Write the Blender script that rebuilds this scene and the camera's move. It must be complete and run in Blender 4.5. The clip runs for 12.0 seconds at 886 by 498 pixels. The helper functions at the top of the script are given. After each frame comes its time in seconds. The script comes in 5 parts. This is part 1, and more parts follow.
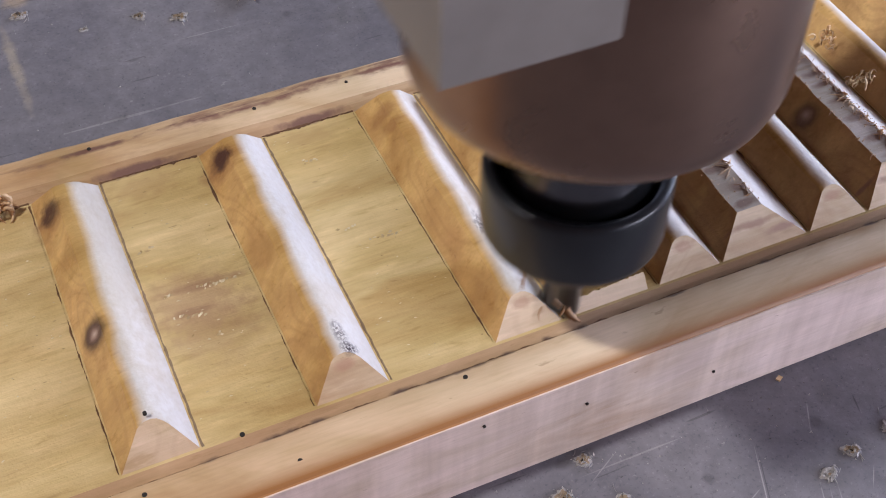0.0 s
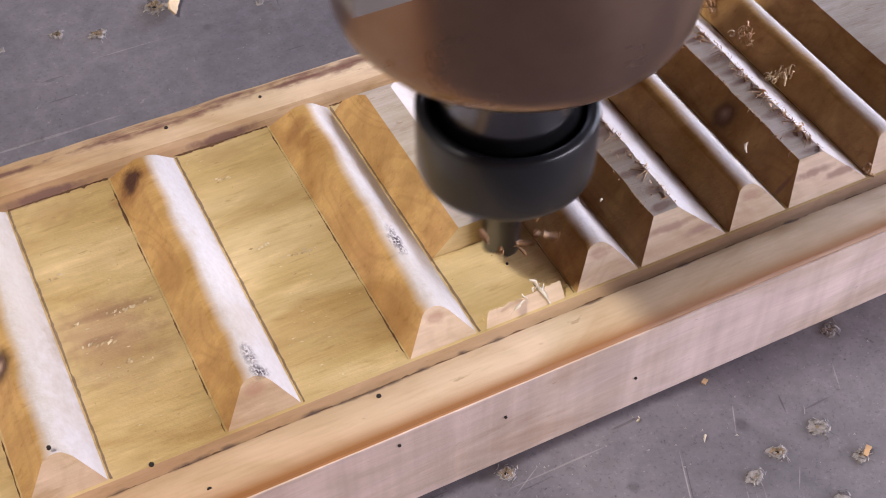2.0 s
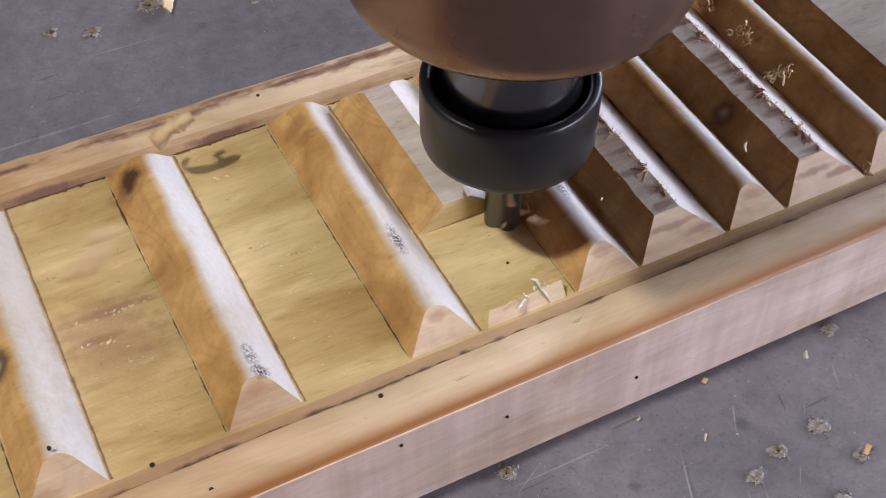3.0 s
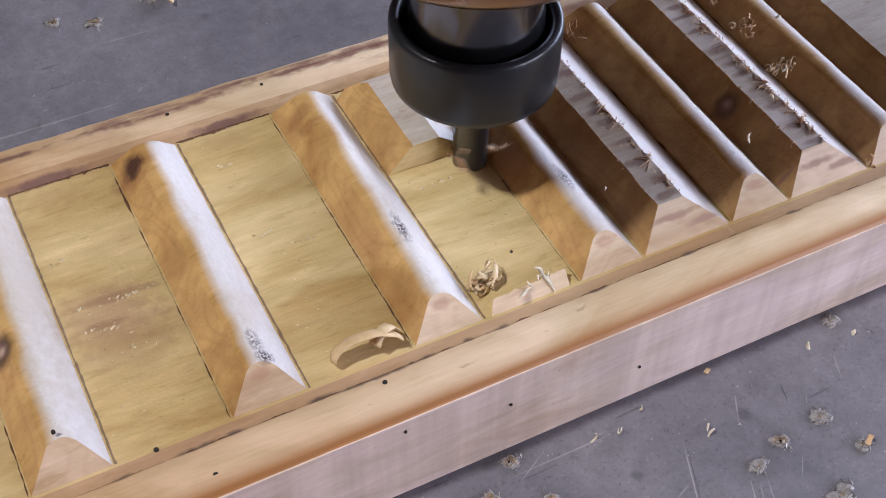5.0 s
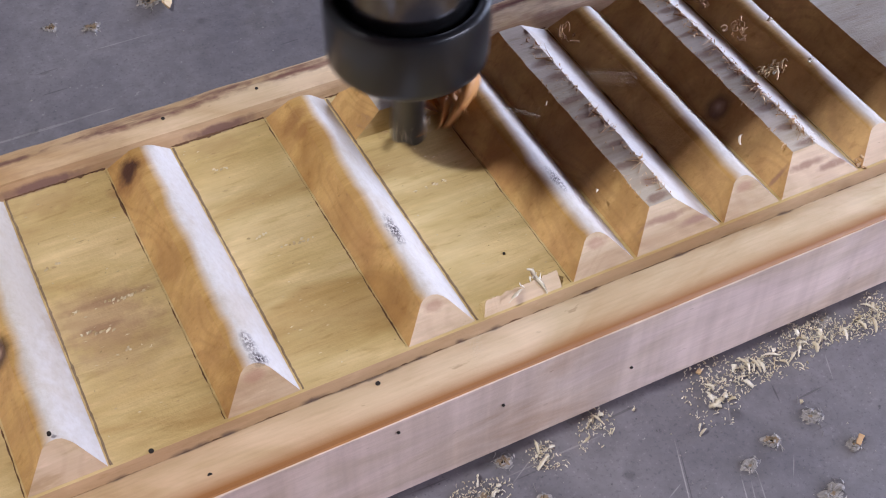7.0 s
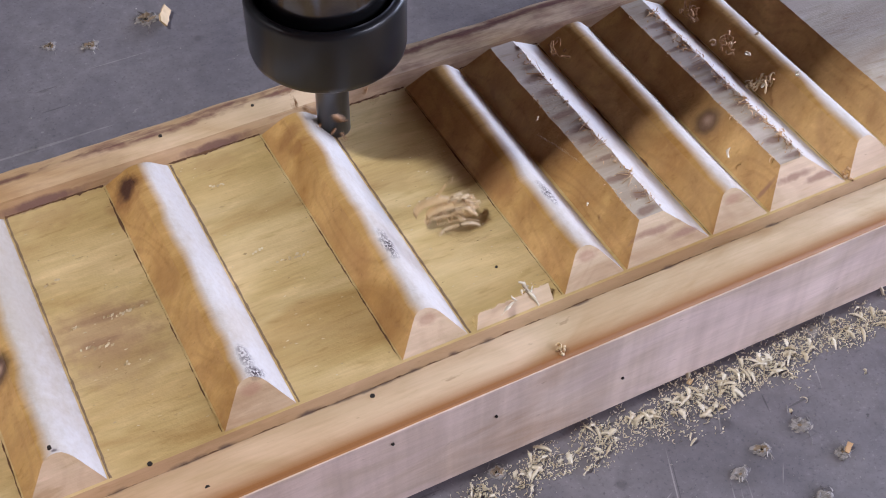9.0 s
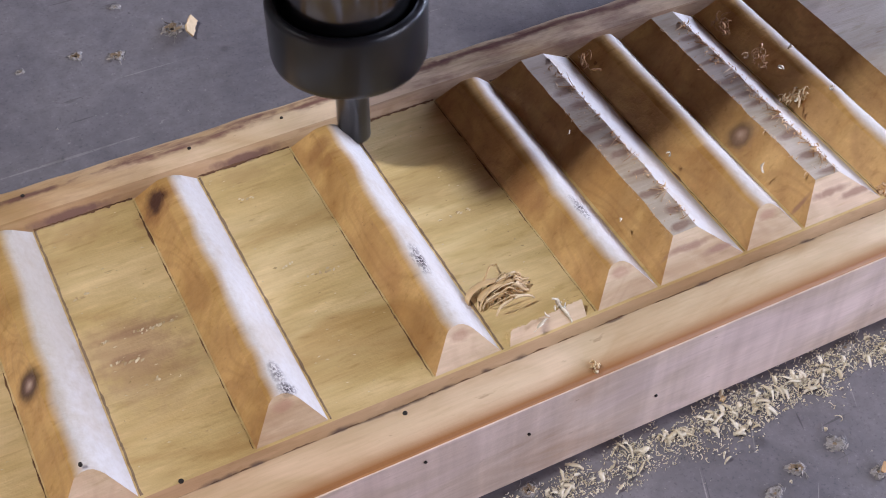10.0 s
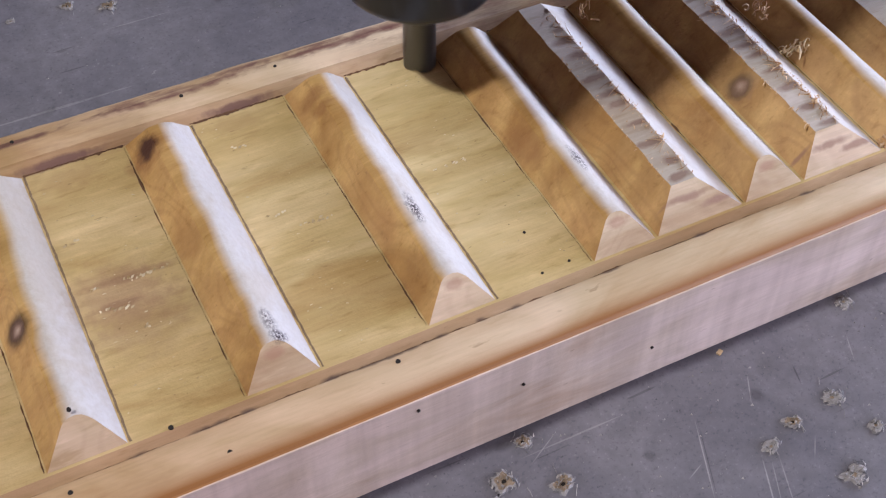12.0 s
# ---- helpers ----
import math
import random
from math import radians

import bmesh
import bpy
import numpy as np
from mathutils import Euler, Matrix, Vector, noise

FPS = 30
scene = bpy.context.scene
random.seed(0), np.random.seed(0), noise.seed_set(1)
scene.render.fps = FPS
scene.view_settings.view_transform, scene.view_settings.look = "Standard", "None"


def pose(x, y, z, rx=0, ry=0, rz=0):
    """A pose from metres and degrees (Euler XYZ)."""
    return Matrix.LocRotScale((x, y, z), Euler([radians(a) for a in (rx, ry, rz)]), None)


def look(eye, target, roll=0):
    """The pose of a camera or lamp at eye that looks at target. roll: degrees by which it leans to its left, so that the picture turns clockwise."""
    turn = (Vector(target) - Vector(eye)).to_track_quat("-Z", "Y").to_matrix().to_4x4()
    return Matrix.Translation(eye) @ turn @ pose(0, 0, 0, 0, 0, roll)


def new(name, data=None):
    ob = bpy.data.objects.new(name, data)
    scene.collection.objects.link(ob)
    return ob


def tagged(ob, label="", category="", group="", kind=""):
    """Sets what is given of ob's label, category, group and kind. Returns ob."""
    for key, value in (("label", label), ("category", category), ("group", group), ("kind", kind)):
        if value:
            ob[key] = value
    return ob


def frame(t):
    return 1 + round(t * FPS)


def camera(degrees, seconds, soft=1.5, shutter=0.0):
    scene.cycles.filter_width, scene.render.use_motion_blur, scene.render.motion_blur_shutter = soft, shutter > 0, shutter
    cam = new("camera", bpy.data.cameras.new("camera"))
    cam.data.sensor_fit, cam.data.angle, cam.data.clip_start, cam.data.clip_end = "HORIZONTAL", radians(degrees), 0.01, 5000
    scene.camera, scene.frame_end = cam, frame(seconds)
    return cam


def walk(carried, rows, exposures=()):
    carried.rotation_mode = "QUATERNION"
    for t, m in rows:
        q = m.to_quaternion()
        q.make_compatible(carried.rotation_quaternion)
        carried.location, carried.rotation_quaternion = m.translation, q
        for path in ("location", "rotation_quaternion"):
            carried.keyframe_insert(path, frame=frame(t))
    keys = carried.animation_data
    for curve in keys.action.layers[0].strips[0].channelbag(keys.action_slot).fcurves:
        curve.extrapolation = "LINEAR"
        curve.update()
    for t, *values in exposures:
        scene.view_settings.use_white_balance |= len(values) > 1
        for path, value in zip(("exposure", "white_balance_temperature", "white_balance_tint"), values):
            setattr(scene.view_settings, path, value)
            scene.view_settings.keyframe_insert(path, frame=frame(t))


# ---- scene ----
cam = camera(38.2, 12.0, soft=1.0, shutter=0.5)
PATH = [
    (0, (-0.05757, -0.19939, 0.34024), (0.04407, 0.01330, 0.08153), 1.34),
    (0.5, (-0.05744, -0.19928, 0.34021), (0.04573, 0.01293, 0.08172), 0.93),
    (1, (-0.04962, -0.19822, 0.33754), (0.05753, 0.01229, 0.07927), 1.05),
    (1.5, (-0.04161, -0.20072, 0.34045), (0.06491, 0.00863, 0.08097), 0.79),
    (2, (-0.03584, -0.20063, 0.34032), (0.07001, 0.00873, 0.08058), 0.08),
    (2.5, (-0.03964, -0.20111, 0.33983), (0.06752, 0.00749, 0.08001), 0.11),
    (3, (-0.03986, -0.19788, 0.33920), (0.06977, 0.00956, 0.07949), 0.84),
    (3.2, (-0.03943, -0.19797, 0.33840), (0.07273, 0.00840, 0.07892), 1.44),
    (4.8, (-0.04475, -0.19994, 0.33581), (0.06654, 0.00709, 0.07648), 1.47),
    (5, (-0.04438, -0.19946, 0.33630), (0.06728, 0.00768, 0.07721), 1.51),
    (5.5, (-0.04089, -0.20120, 0.33662), (0.07067, 0.00535, 0.07702), 1.34),
    (6, (-0.03448, -0.20242, 0.33929), (0.07630, 0.00358, 0.07892), 1.31),
    (6.5, (-0.04097, -0.20588, 0.33824), (0.06931, 0.00078, 0.07817), 1.20),
    (7, (-0.04270, -0.20281, 0.33854), (0.06844, 0.00520, 0.07993), 1.16),
    (7.2, (-0.03920, -0.20259, 0.34006), (0.07113, 0.00596, 0.08155), 0.94),
    (9, (-0.04210, -0.20677, 0.34414), (0.06965, 0.00306, 0.08726), 0.70),
    (9.5, (-0.04466, -0.20470, 0.34286), (0.06666, 0.00642, 0.08686), 0.72),
    (10, (-0.04549, -0.19970, 0.34376), (0.06388, 0.01239, 0.08771), 0.40),
    (10.5, (-0.04324, -0.20584, 0.33752), (0.06581, 0.00635, 0.08143), 0.30),
    (11, (-0.04303, -0.21087, 0.32564), (0.06514, -0.00118, 0.06713), 0.45),
    (11.5, (-0.04950, -0.20601, 0.33009), (0.05827, 0.00136, 0.06954), 0.81),
    (12, (-0.04589, -0.20175, 0.33508), (0.06196, 0.00504, 0.07411), 0.99),
]
walk(cam, [(t, look(eye, target, roll)) for t, eye, target, roll in PATH],
     [(0, -0.10, 5950, 17), (1.7, -0.10, 5900, 18), (2.1, 0.05, 6650, 22), (2.5, 0.03, 6900, 22), (2.9, -0.16, 6350, 16), (3.2, -0.13, 6050, 16), (5.5, -0.11, 5850, 17), (9, -0.22, 5900, 18), (12, -0.23, 5850, 18)])

# ---- light: high window behind the left wall, low wide door on the right, added fill at front right ----
world = bpy.data.worlds.new("workshop_sky")
scene.world = world
world.use_nodes = True
wn = world.node_tree.nodes
sky = wn.new("ShaderNodeTexSky")
sky.sky_type = "NISHITA"
sky.sun_disc = False
sky.sun_elevation, sky.sun_rotation = radians(40), radians(-80)
wn["Background"].inputs["Strength"].default_value = 0.1
world.node_tree.links.new(sky.outputs[0], wn["Background"].inputs["Color"])


def window_light(name, centre, target, sx, sy, watts, colour):
    lamp = bpy.data.lights.new(name, "AREA")
    lamp.shape, lamp.size, lamp.size_y, lamp.energy, lamp.color = "RECTANGLE", sx, sy, watts, colour
    ob = new(name, lamp)
    ob.matrix_world = look(centre, target)
    return ob


window_light("daylight_high_window", (-1.37, 0.16, 2.5), (0.1, 0.05, 0.05), 0.17, 0.15, 64, (1.0, 0.975, 0.86))
window_light("daylight_door", (1.56, 0.42, 0.40), (0.1, 0.05, 0.05), 1.44, 0.38, 31, (0.77, 0.85, 1.0))
# unseen fill lamp, added to brighten the board's front side and rail
window_light("added_south_fill", (1.40, -1.25, 0.58), (0.1, 0.0, 0.05), 1.3, 0.60, 34, (0.96, 0.95, 1.0))


# ---- materials ----
def mat(name):
    m = bpy.data.materials.new(name)
    m.use_nodes = True
    return m, m.node_tree.nodes, m.node_tree.links, m.node_tree.nodes["Principled BSDF"]


def ramp(n, stops):
    r = n.new("ShaderNodeValToRGB")
    while len(r.color_ramp.elements) < len(stops):
        r.color_ramp.elements.new(0.5)
    for e, (p, c) in zip(r.color_ramp.elements, stops):
        e.position = p
        e.color = (*c, 1) if len(c) == 3 else c
    return r


def noise_tex(n, l, vec, scale, detail=4.0, rough=0.55, distortion=0.0):
    t = n.new("ShaderNodeTexNoise")
    t.inputs["Scale"].default_value, t.inputs["Detail"].default_value = scale, detail
    t.inputs["Roughness"].default_value, t.inputs["Distortion"].default_value = rough, distortion
    l.new(vec, t.inputs["Vector"])
    return t


def mapping(n, l, vec, scale, loc=(0, 0, 0), rot=(0, 0, 0)):
    m = n.new("ShaderNodeMapping")
    m.inputs["Scale"].default_value, m.inputs["Location"].default_value = scale, loc
    m.inputs["Rotation"].default_value = rot
    l.new(vec, m.inputs["Vector"])
    return m.outputs[0]


def mix(n, l, fac, a, b, kind="MIX"):
    m = n.new("ShaderNodeMix")
    m.data_type, m.blend_type = "RGBA", kind
    for sock, v in ((m.inputs[0], fac), (m.inputs[6], a), (m.inputs[7], b)):
        if isinstance(v, bpy.types.NodeSocket):
            l.new(v, sock)
        elif isinstance(v, tuple):
            sock.default_value = (*v, 1)
        else:
            sock.default_value = v
    return m.outputs[2]


def bump(n, l, bsdf, height, strength, distance):
    b = n.new("ShaderNodeBump")
    b.inputs["Strength"].default_value, b.inputs["Distance"].default_value = strength, distance
    l.new(height, b.inputs["Height"])
    l.new(b.outputs[0], bsdf.inputs["Normal"])


def math_node(n, l, op, a, b=0.0):
    m = n.new("ShaderNodeMath")
    m.operation = op
    for sock, v in ((m.inputs[0], a), (m.inputs[1], b)):
        if isinstance(v, bpy.types.NodeSocket):
            l.new(v, sock)
        else:
            sock.default_value = v
    return m.outputs[0]


def spot(n, l, vec, centre, size, warp):
    """1 at the centre of an oval mark, falling to 0 at its rim."""
    m = mapping(n, l, vec, tuple(1 / s for s in size), tuple(-c / s for c, s in zip(centre, size)))
    v = n.new("ShaderNodeVectorMath")
    v.operation = "LENGTH"
    l.new(m, v.inputs[0])
    d = math_node(n, l, "ADD", v.outputs["Value"], warp)
    r = n.new("ShaderNodeMapRange")
    r.inputs["From Min"].default_value, r.inputs["From Max"].default_value = 1.25, 0.55
    l.new(d, r.inputs["Value"])
    return r.outputs[0], d


SPECK = (0.032, 0.018, 0.028)


def pine(name, light, mid, dark, rough, knots=(), marks=(), fuzz=0.5, pale=None, bands=0.0, ring=0.2, edge=None, left_dim=0.0, contour=0.0, dashes=0.75):
    m, n, l, b = mat(name)
    co = n.new("ShaderNodeTexCoord").outputs["Object"]
    broad = noise_tex(n, l, mapping(n, l, co, (9, 32, 32)), 1.0, 3, 0.5, 0.6).outputs[0]
    rings = n.new("ShaderNodeTexWave")
    rings.wave_type, rings.bands_direction = "BANDS", "Y"
    rings.inputs["Scale"].default_value, rings.inputs["Distortion"].default_value = 17, 11
    rings.inputs["Detail"].default_value, rings.inputs["Detail Scale"].default_value = 3, 0.8
    l.new(mapping(n, l, co, (0.35, 1.0, 2.2), rot=(0.35, 0, 0.02)), rings.inputs["Vector"])
    fibre = noise_tex(n, l, mapping(n, l, co, (60, 1100, 1100)), 1.0, 4, 0.65).outputs[0]
    patch = noise_tex(n, l, mapping(n, l, co, (16, 44, 44), (3, 1, 7)), 1.0, 4, 0.6, 0.8).outputs[0]
    c = ramp(n, [(0.3, mid), (0.48, tuple(0.5 * (p + q) for p, q in zip(mid, light))), (0.56, light), (0.72, mid)])
    l.new(broad, c.inputs[0])
    col = mix(n, l, math_node(n, l, "MULTIPLY", rings.outputs[1], ring), c.outputs[0], dark)
    if contour:
        # arcs where the cut crosses the growth rings
        field = noise_tex(n, l, mapping(n, l, co, (30, 22, 60), (4, 8, 2)), 1.0, 1, 0.4, 0.3).outputs[0]
        arcs = math_node(n, l, "SINE", math_node(n, l, "MULTIPLY", field, 70.0))
        ar = n.new("ShaderNodeMapRange")
        ar.inputs["From Min"].default_value, ar.inputs["From Max"].default_value = 0.1, 1.0
        l.new(arcs, ar.inputs["Value"])
        col = mix(n, l, math_node(n, l, "MULTIPLY", ar.outputs[0], contour), col, dark)
    fr = ramp(n, [(0.3, (0.82, 0.80, 0.77)), (0.6, (1.03, 1.03, 1.03))])
    l.new(fibre, fr.inputs[0])
    col = mix(n, l, 0.42, col, fr.outputs[0], "MULTIPLY")
    dash = noise_tex(n, l, mapping(n, l, co, (70, 330, 330), (2, 6, 5)), 1.0, 3, 0.6, 0.4).outputs[0]
    dr = ramp(n, [(0.28, (0.74, 0.68, 0.56)), (0.42, (0.98, 0.97, 0.95)), (0.58, (1.0, 1.0, 1.0)), (0.72, (1.16, 1.17, 1.22))])
    l.new(dash, dr.inputs[0])
    col = mix(n, l, dashes, col, dr.outputs[0], "MULTIPLY")
    pr = ramp(n, [(0.32, (0.74, 0.64, 0.50)), (0.46, (0.95, 0.94, 0.88)), (0.56, (1.08, 1.08, 1.10)), (0.66, (1.2, 1.2, 1.27))])
    l.new(patch, pr.inputs[0])
    col = mix(n, l, 0.8, col, pr.outputs[0], "MULTIPLY")
    speck = noise_tex(n, l, mapping(n, l, co, (140, 420, 420), (9, 2, 4)), 1.0, 3, 0.6).outputs[0]
    sr = ramp(n, [(0.69, (0, 0, 0)), (0.75, (1, 1, 1))])
    l.new(speck, sr.inputs[0])
    col = mix(n, l, math_node(n, l, "MULTIPLY", sr.outputs[0], 0.4), col, (0.22, 0.11, 0.045))
    if left_dim:
        # darker and redder towards the left: falloff of the light put into the colour
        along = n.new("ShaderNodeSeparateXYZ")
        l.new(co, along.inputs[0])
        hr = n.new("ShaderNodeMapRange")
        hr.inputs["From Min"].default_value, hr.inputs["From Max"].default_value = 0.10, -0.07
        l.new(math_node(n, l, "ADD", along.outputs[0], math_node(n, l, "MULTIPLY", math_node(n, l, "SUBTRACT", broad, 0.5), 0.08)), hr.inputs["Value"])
        col = mix(n, l, math_node(n, l, "MULTIPLY", hr.outputs[0], left_dim), col, (0.84, 0.68, 0.52), "MULTIPLY")
    if edge:
        # the rounded-over outer edge was burnished orange by the cutter
        sp = n.new("ShaderNodeSeparateXYZ")
        l.new(co, sp.inputs[0])
        fall = n.new("ShaderNodeMapRange")
        fall.inputs["From Min"].default_value, fall.inputs["From Max"].default_value = 0.0515, 0.0500
        l.new(sp.outputs[2], fall.inputs["Value"])
        side = math_node(n, l, "LESS_THAN", sp.outputs[1], -0.010)
        col = mix(n, l, math_node(n, l, "MULTIPLY", fall.outputs[0], side), col, edge)
    if bands:
        saw = noise_tex(n, l, mapping(n, l, co, (95, 1, 5)), 1.0, 3, 0.6).outputs[0]
        sw = ramp(n, [(0.38, (0.88, 0.86, 0.85)), (0.62, (1.05, 1.04, 1.04))])
        l.new(saw, sw.inputs[0])
        col = mix(n, l, bands, col, sw.outputs[0], "MULTIPLY")
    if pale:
        # pale right side of each ridge: the door's light put into the colour, over torn fuzz
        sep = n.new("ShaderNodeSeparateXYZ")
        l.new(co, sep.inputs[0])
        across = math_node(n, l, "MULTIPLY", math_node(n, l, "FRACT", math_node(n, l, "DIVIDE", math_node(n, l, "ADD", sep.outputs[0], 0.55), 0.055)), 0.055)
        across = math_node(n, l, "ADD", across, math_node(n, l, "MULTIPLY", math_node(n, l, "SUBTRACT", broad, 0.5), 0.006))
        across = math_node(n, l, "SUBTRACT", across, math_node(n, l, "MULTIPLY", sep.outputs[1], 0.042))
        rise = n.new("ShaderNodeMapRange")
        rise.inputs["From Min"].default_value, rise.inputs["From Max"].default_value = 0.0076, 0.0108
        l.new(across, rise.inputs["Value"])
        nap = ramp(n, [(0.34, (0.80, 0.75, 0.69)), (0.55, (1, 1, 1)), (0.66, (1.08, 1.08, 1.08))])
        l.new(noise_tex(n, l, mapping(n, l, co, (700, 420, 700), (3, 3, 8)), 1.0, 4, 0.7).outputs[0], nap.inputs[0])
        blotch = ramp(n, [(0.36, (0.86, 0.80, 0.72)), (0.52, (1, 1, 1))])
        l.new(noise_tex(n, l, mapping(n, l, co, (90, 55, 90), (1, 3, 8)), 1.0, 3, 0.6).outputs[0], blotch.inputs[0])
        lit_tone = mix(n, l, 0.6, mix(n, l, 0.35, pale, nap.outputs[0], "MULTIPLY"), blotch.outputs[0], "MULTIPLY")
        col = mix(n, l, math_node(n, l, "MULTIPLY", rise.outputs[0], 0.88), col, lit_tone)
    warp = math_node(n, l, "MULTIPLY", math_node(n, l, "SUBTRACT", noise_tex(n, l, co, 260, 3).outputs[0], 0.5), 1.3)
    sk = n.new("ShaderNodeMapRange")
    sk.inputs["From Min"].default_value, sk.inputs["From Max"].default_value = 0.45, 0.51
    l.new(noise_tex(n, l, mapping(n, l, co, (1200, 800, 1200)), 1.0, 4, 0.75).outputs[0], sk.inputs["Value"])
    speckle = sk.outputs[0]
    st = n.new("ShaderNodeMapRange")
    st.inputs["From Min"].default_value, st.inputs["From Max"].default_value = 0.4, 0.62
    l.new(noise_tex(n, l, mapping(n, l, co, (55, 230, 120), (1, 5, 2)), 1.0, 4, 0.65).outputs[0], st.inputs["Value"])
    streak = st.outputs[0]
    for centre, size, depth in knots:
        f, d = spot(n, l, co, centre, size, math_node(n, l, "MULTIPLY", warp, 0.4))
        k = ramp(n, [(0.0, (0.5, 0.38, 0.32)), (0.22, (0.3, 0.2, 0.17)), (0.42, (0.13, 0.075, 0.065)), (0.62, (0.05, 0.022, 0.02)), (0.82, (0.05, 0.022, 0.016)), (0.98, (0.2, 0.09, 0.035))])
        l.new(d, k.inputs[0])
        col = mix(n, l, math_node(n, l, "MULTIPLY", f, depth), col, k.outputs[0])
    for centre, size, depth, tone in marks:
        f, d = spot(n, l, co, centre, size, warp)
        if tone == SPECK:
            f = math_node(n, l, "MULTIPLY", f, speckle)
        if size[0] > 0.015:
            f = math_node(n, l, "MULTIPLY", f, streak)
        col = mix(n, l, math_node(n, l, "MULTIPLY", f, depth), col, tone)
    l.new(col, b.inputs["Base Color"])
    b.inputs["Roughness"].default_value = rough
    b.inputs["Specular IOR Level"].default_value = 0.2 if pale else 0.5
    rr = n.new("ShaderNodeMapRange")
    rr.inputs["To Min"].default_value, rr.inputs["To Max"].default_value = rough - 0.08, rough + 0.12
    l.new(patch, rr.inputs["Value"])
    l.new(rr.outputs[0], b.inputs["Roughness"])
    h = math_node(n, l, "ADD", math_node(n, l, "MULTIPLY", fibre, 0.6), math_node(n, l, "MULTIPLY", noise_tex(n, l, co, 900, 3).outputs[0], 0.5))
    bump(n, l, b, h, fuzz, 0.0004)
    return m


KNOTS = [((-0.0493, 0.0458, 0.055), (0.0040, 0.0054, 0.02), 0.95), ((0.1922, 0.0424, 0.055), (0.0042, 0.005, 0.02), 0.75)]
P_RIDGE = 0.055
BROWN, BLACK = (0.25, 0.12, 0.055), (0.05, 0.025, 0.03)
MARKS = [((-0.020, 0.051, 0.049), (0.0145, 0.0125, 0.004), 0.5, (0.36, 0.21, 0.12)), ((-0.017, 0.040, 0.049), (0.0140, 0.0135, 0.004), 0.38, (0.38, 0.23, 0.13)),
         # two thin brown marks: painted shadow behind the rows of torn slivers
         ((-0.014, 0.0560, 0.049), (0.0130, 0.0018, 0.004), 0.55, (0.27, 0.14, 0.08)), ((-0.021, 0.0470, 0.049), (0.0070, 0.0014, 0.004), 0.5, (0.27, 0.14, 0.08)),
         ((0.0048, 0.0985, 0.054), (0.0065, 0.0058, 0.02), 0.62, (0.27, 0.12, 0.045)), ((0.0055, 0.1000, 0.054), (0.0034, 0.0046, 0.02), 0.95, (0.06, 0.024, 0.018)),
         ((-0.0505, 0.0965, 0.054), (0.0062, 0.0060, 0.02), 0.6, (0.27, 0.12, 0.045)), ((-0.0500, 0.0985, 0.054), (0.0034, 0.0046, 0.02), 0.95, (0.06, 0.024, 0.018)),
         ((0.0614, 0.0985, 0.055), (0.0050, 0.0030, 0.02), 0.5, (0.26, 0.11, 0.04)), ((0.0622, 0.0920, 0.055), (0.0045, 0.0022, 0.02), 0.5, (0.26, 0.11, 0.04)),
         ((0.0588, 0.045, 0.053), (0.0042, 0.011, 0.006), 0.35, (0.33, 0.15, 0.05)), ((0.0045, 0.060, 0.053), (0.0040, 0.009, 0.006), 0.3, (0.33, 0.15, 0.05)),
         ((0.1140, 0.050, 0.053), (0.0042, 0.010, 0.006), 0.35, (0.30, 0.13, 0.05)), ((-0.020, 0.103, 0.049), (0.012, 0.005, 0.004), 0.4, (0.34, 0.2, 0.08)),
         ((0.036, 0.104, 0.049), (0.012, 0.004, 0.004), 0.35, (0.34, 0.2, 0.08)), ((-0.004, 0.042, 0.0555), (0.007, 0.010, 0.01), 0.22, BROWN),
         ((0.0150, 0.0100, 0.059), (0.0034, 0.0034, 0.004), 0.95, SPECK), ((0.0140, 0.0160, 0.0595), (0.0024, 0.0055, 0.004), 0.85, SPECK),
         ((0.069, 0.037, 0.0595), (0.0024, 0.0075, 0.004), 0.9, SPECK), ((0.124, 0.034, 0.0595), (0.0022, 0.006, 0.004), 0.8, SPECK)]
MARKS += [((0.155, 0.1205, 0.052), (0.075, 0.010, 0.012), 0.6, (0.24, 0.1, 0.075)), ((-0.02, 0.1205, 0.052), (0.05, 0.006, 0.012), 0.3, (0.25, 0.13, 0.08))]
MARKS += [((x, 0.1262, 0.052), (0.034, 0.0042, 0.012), 0.85, (0.16, 0.06, 0.055)) for x in (0.02, 0.09, 0.16, 0.23)]
MARKS += [((x, y, 0.053), (s, 0.0009, 0.006), 0.7, (0.27, 0.13, 0.09)) for x, y, s in ((0.146, 0.0062, 0.009), (0.156, 0.0035, 0.006), (0.201, 0.0060, 0.009), (0.211, 0.0040, 0.007), (0.190, 0.0075, 0.004))]
MARKS += [((k * P_RIDGE + 0.0115, 0.0064, 0.0555), (0.0036, 0.0013, 0.003), 0.55, (0.38, 0.19, 0.12)) for k in (0, 1, 2, 3)]
MARKS += [((-0.039, 0.085, 0.054), (0.010, 0.060, 0.02), 0.3, (0.36, 0.26, 0.095))]
MARKS += [((x, y, 0.050), (s, 0.0013, 0.004), 0.8, BLACK) for x, y, s in
          ((0.0244, -0.0042, 0.0042), (0.0568, -0.0046, 0.0028), (0.0699, -0.0042, 0.0016), (0.0804, -0.0046, 0.0034), (0.1125, -0.005, 0.0035),
           (-0.0004, -0.0042, 0.0028), (-0.0116, -0.0044, 0.006), (-0.032, -0.0046, 0.003), (0.145, -0.0048, 0.004), (0.04, -0.0050, 0.014), (0.185, -0.0047, 0.003))]
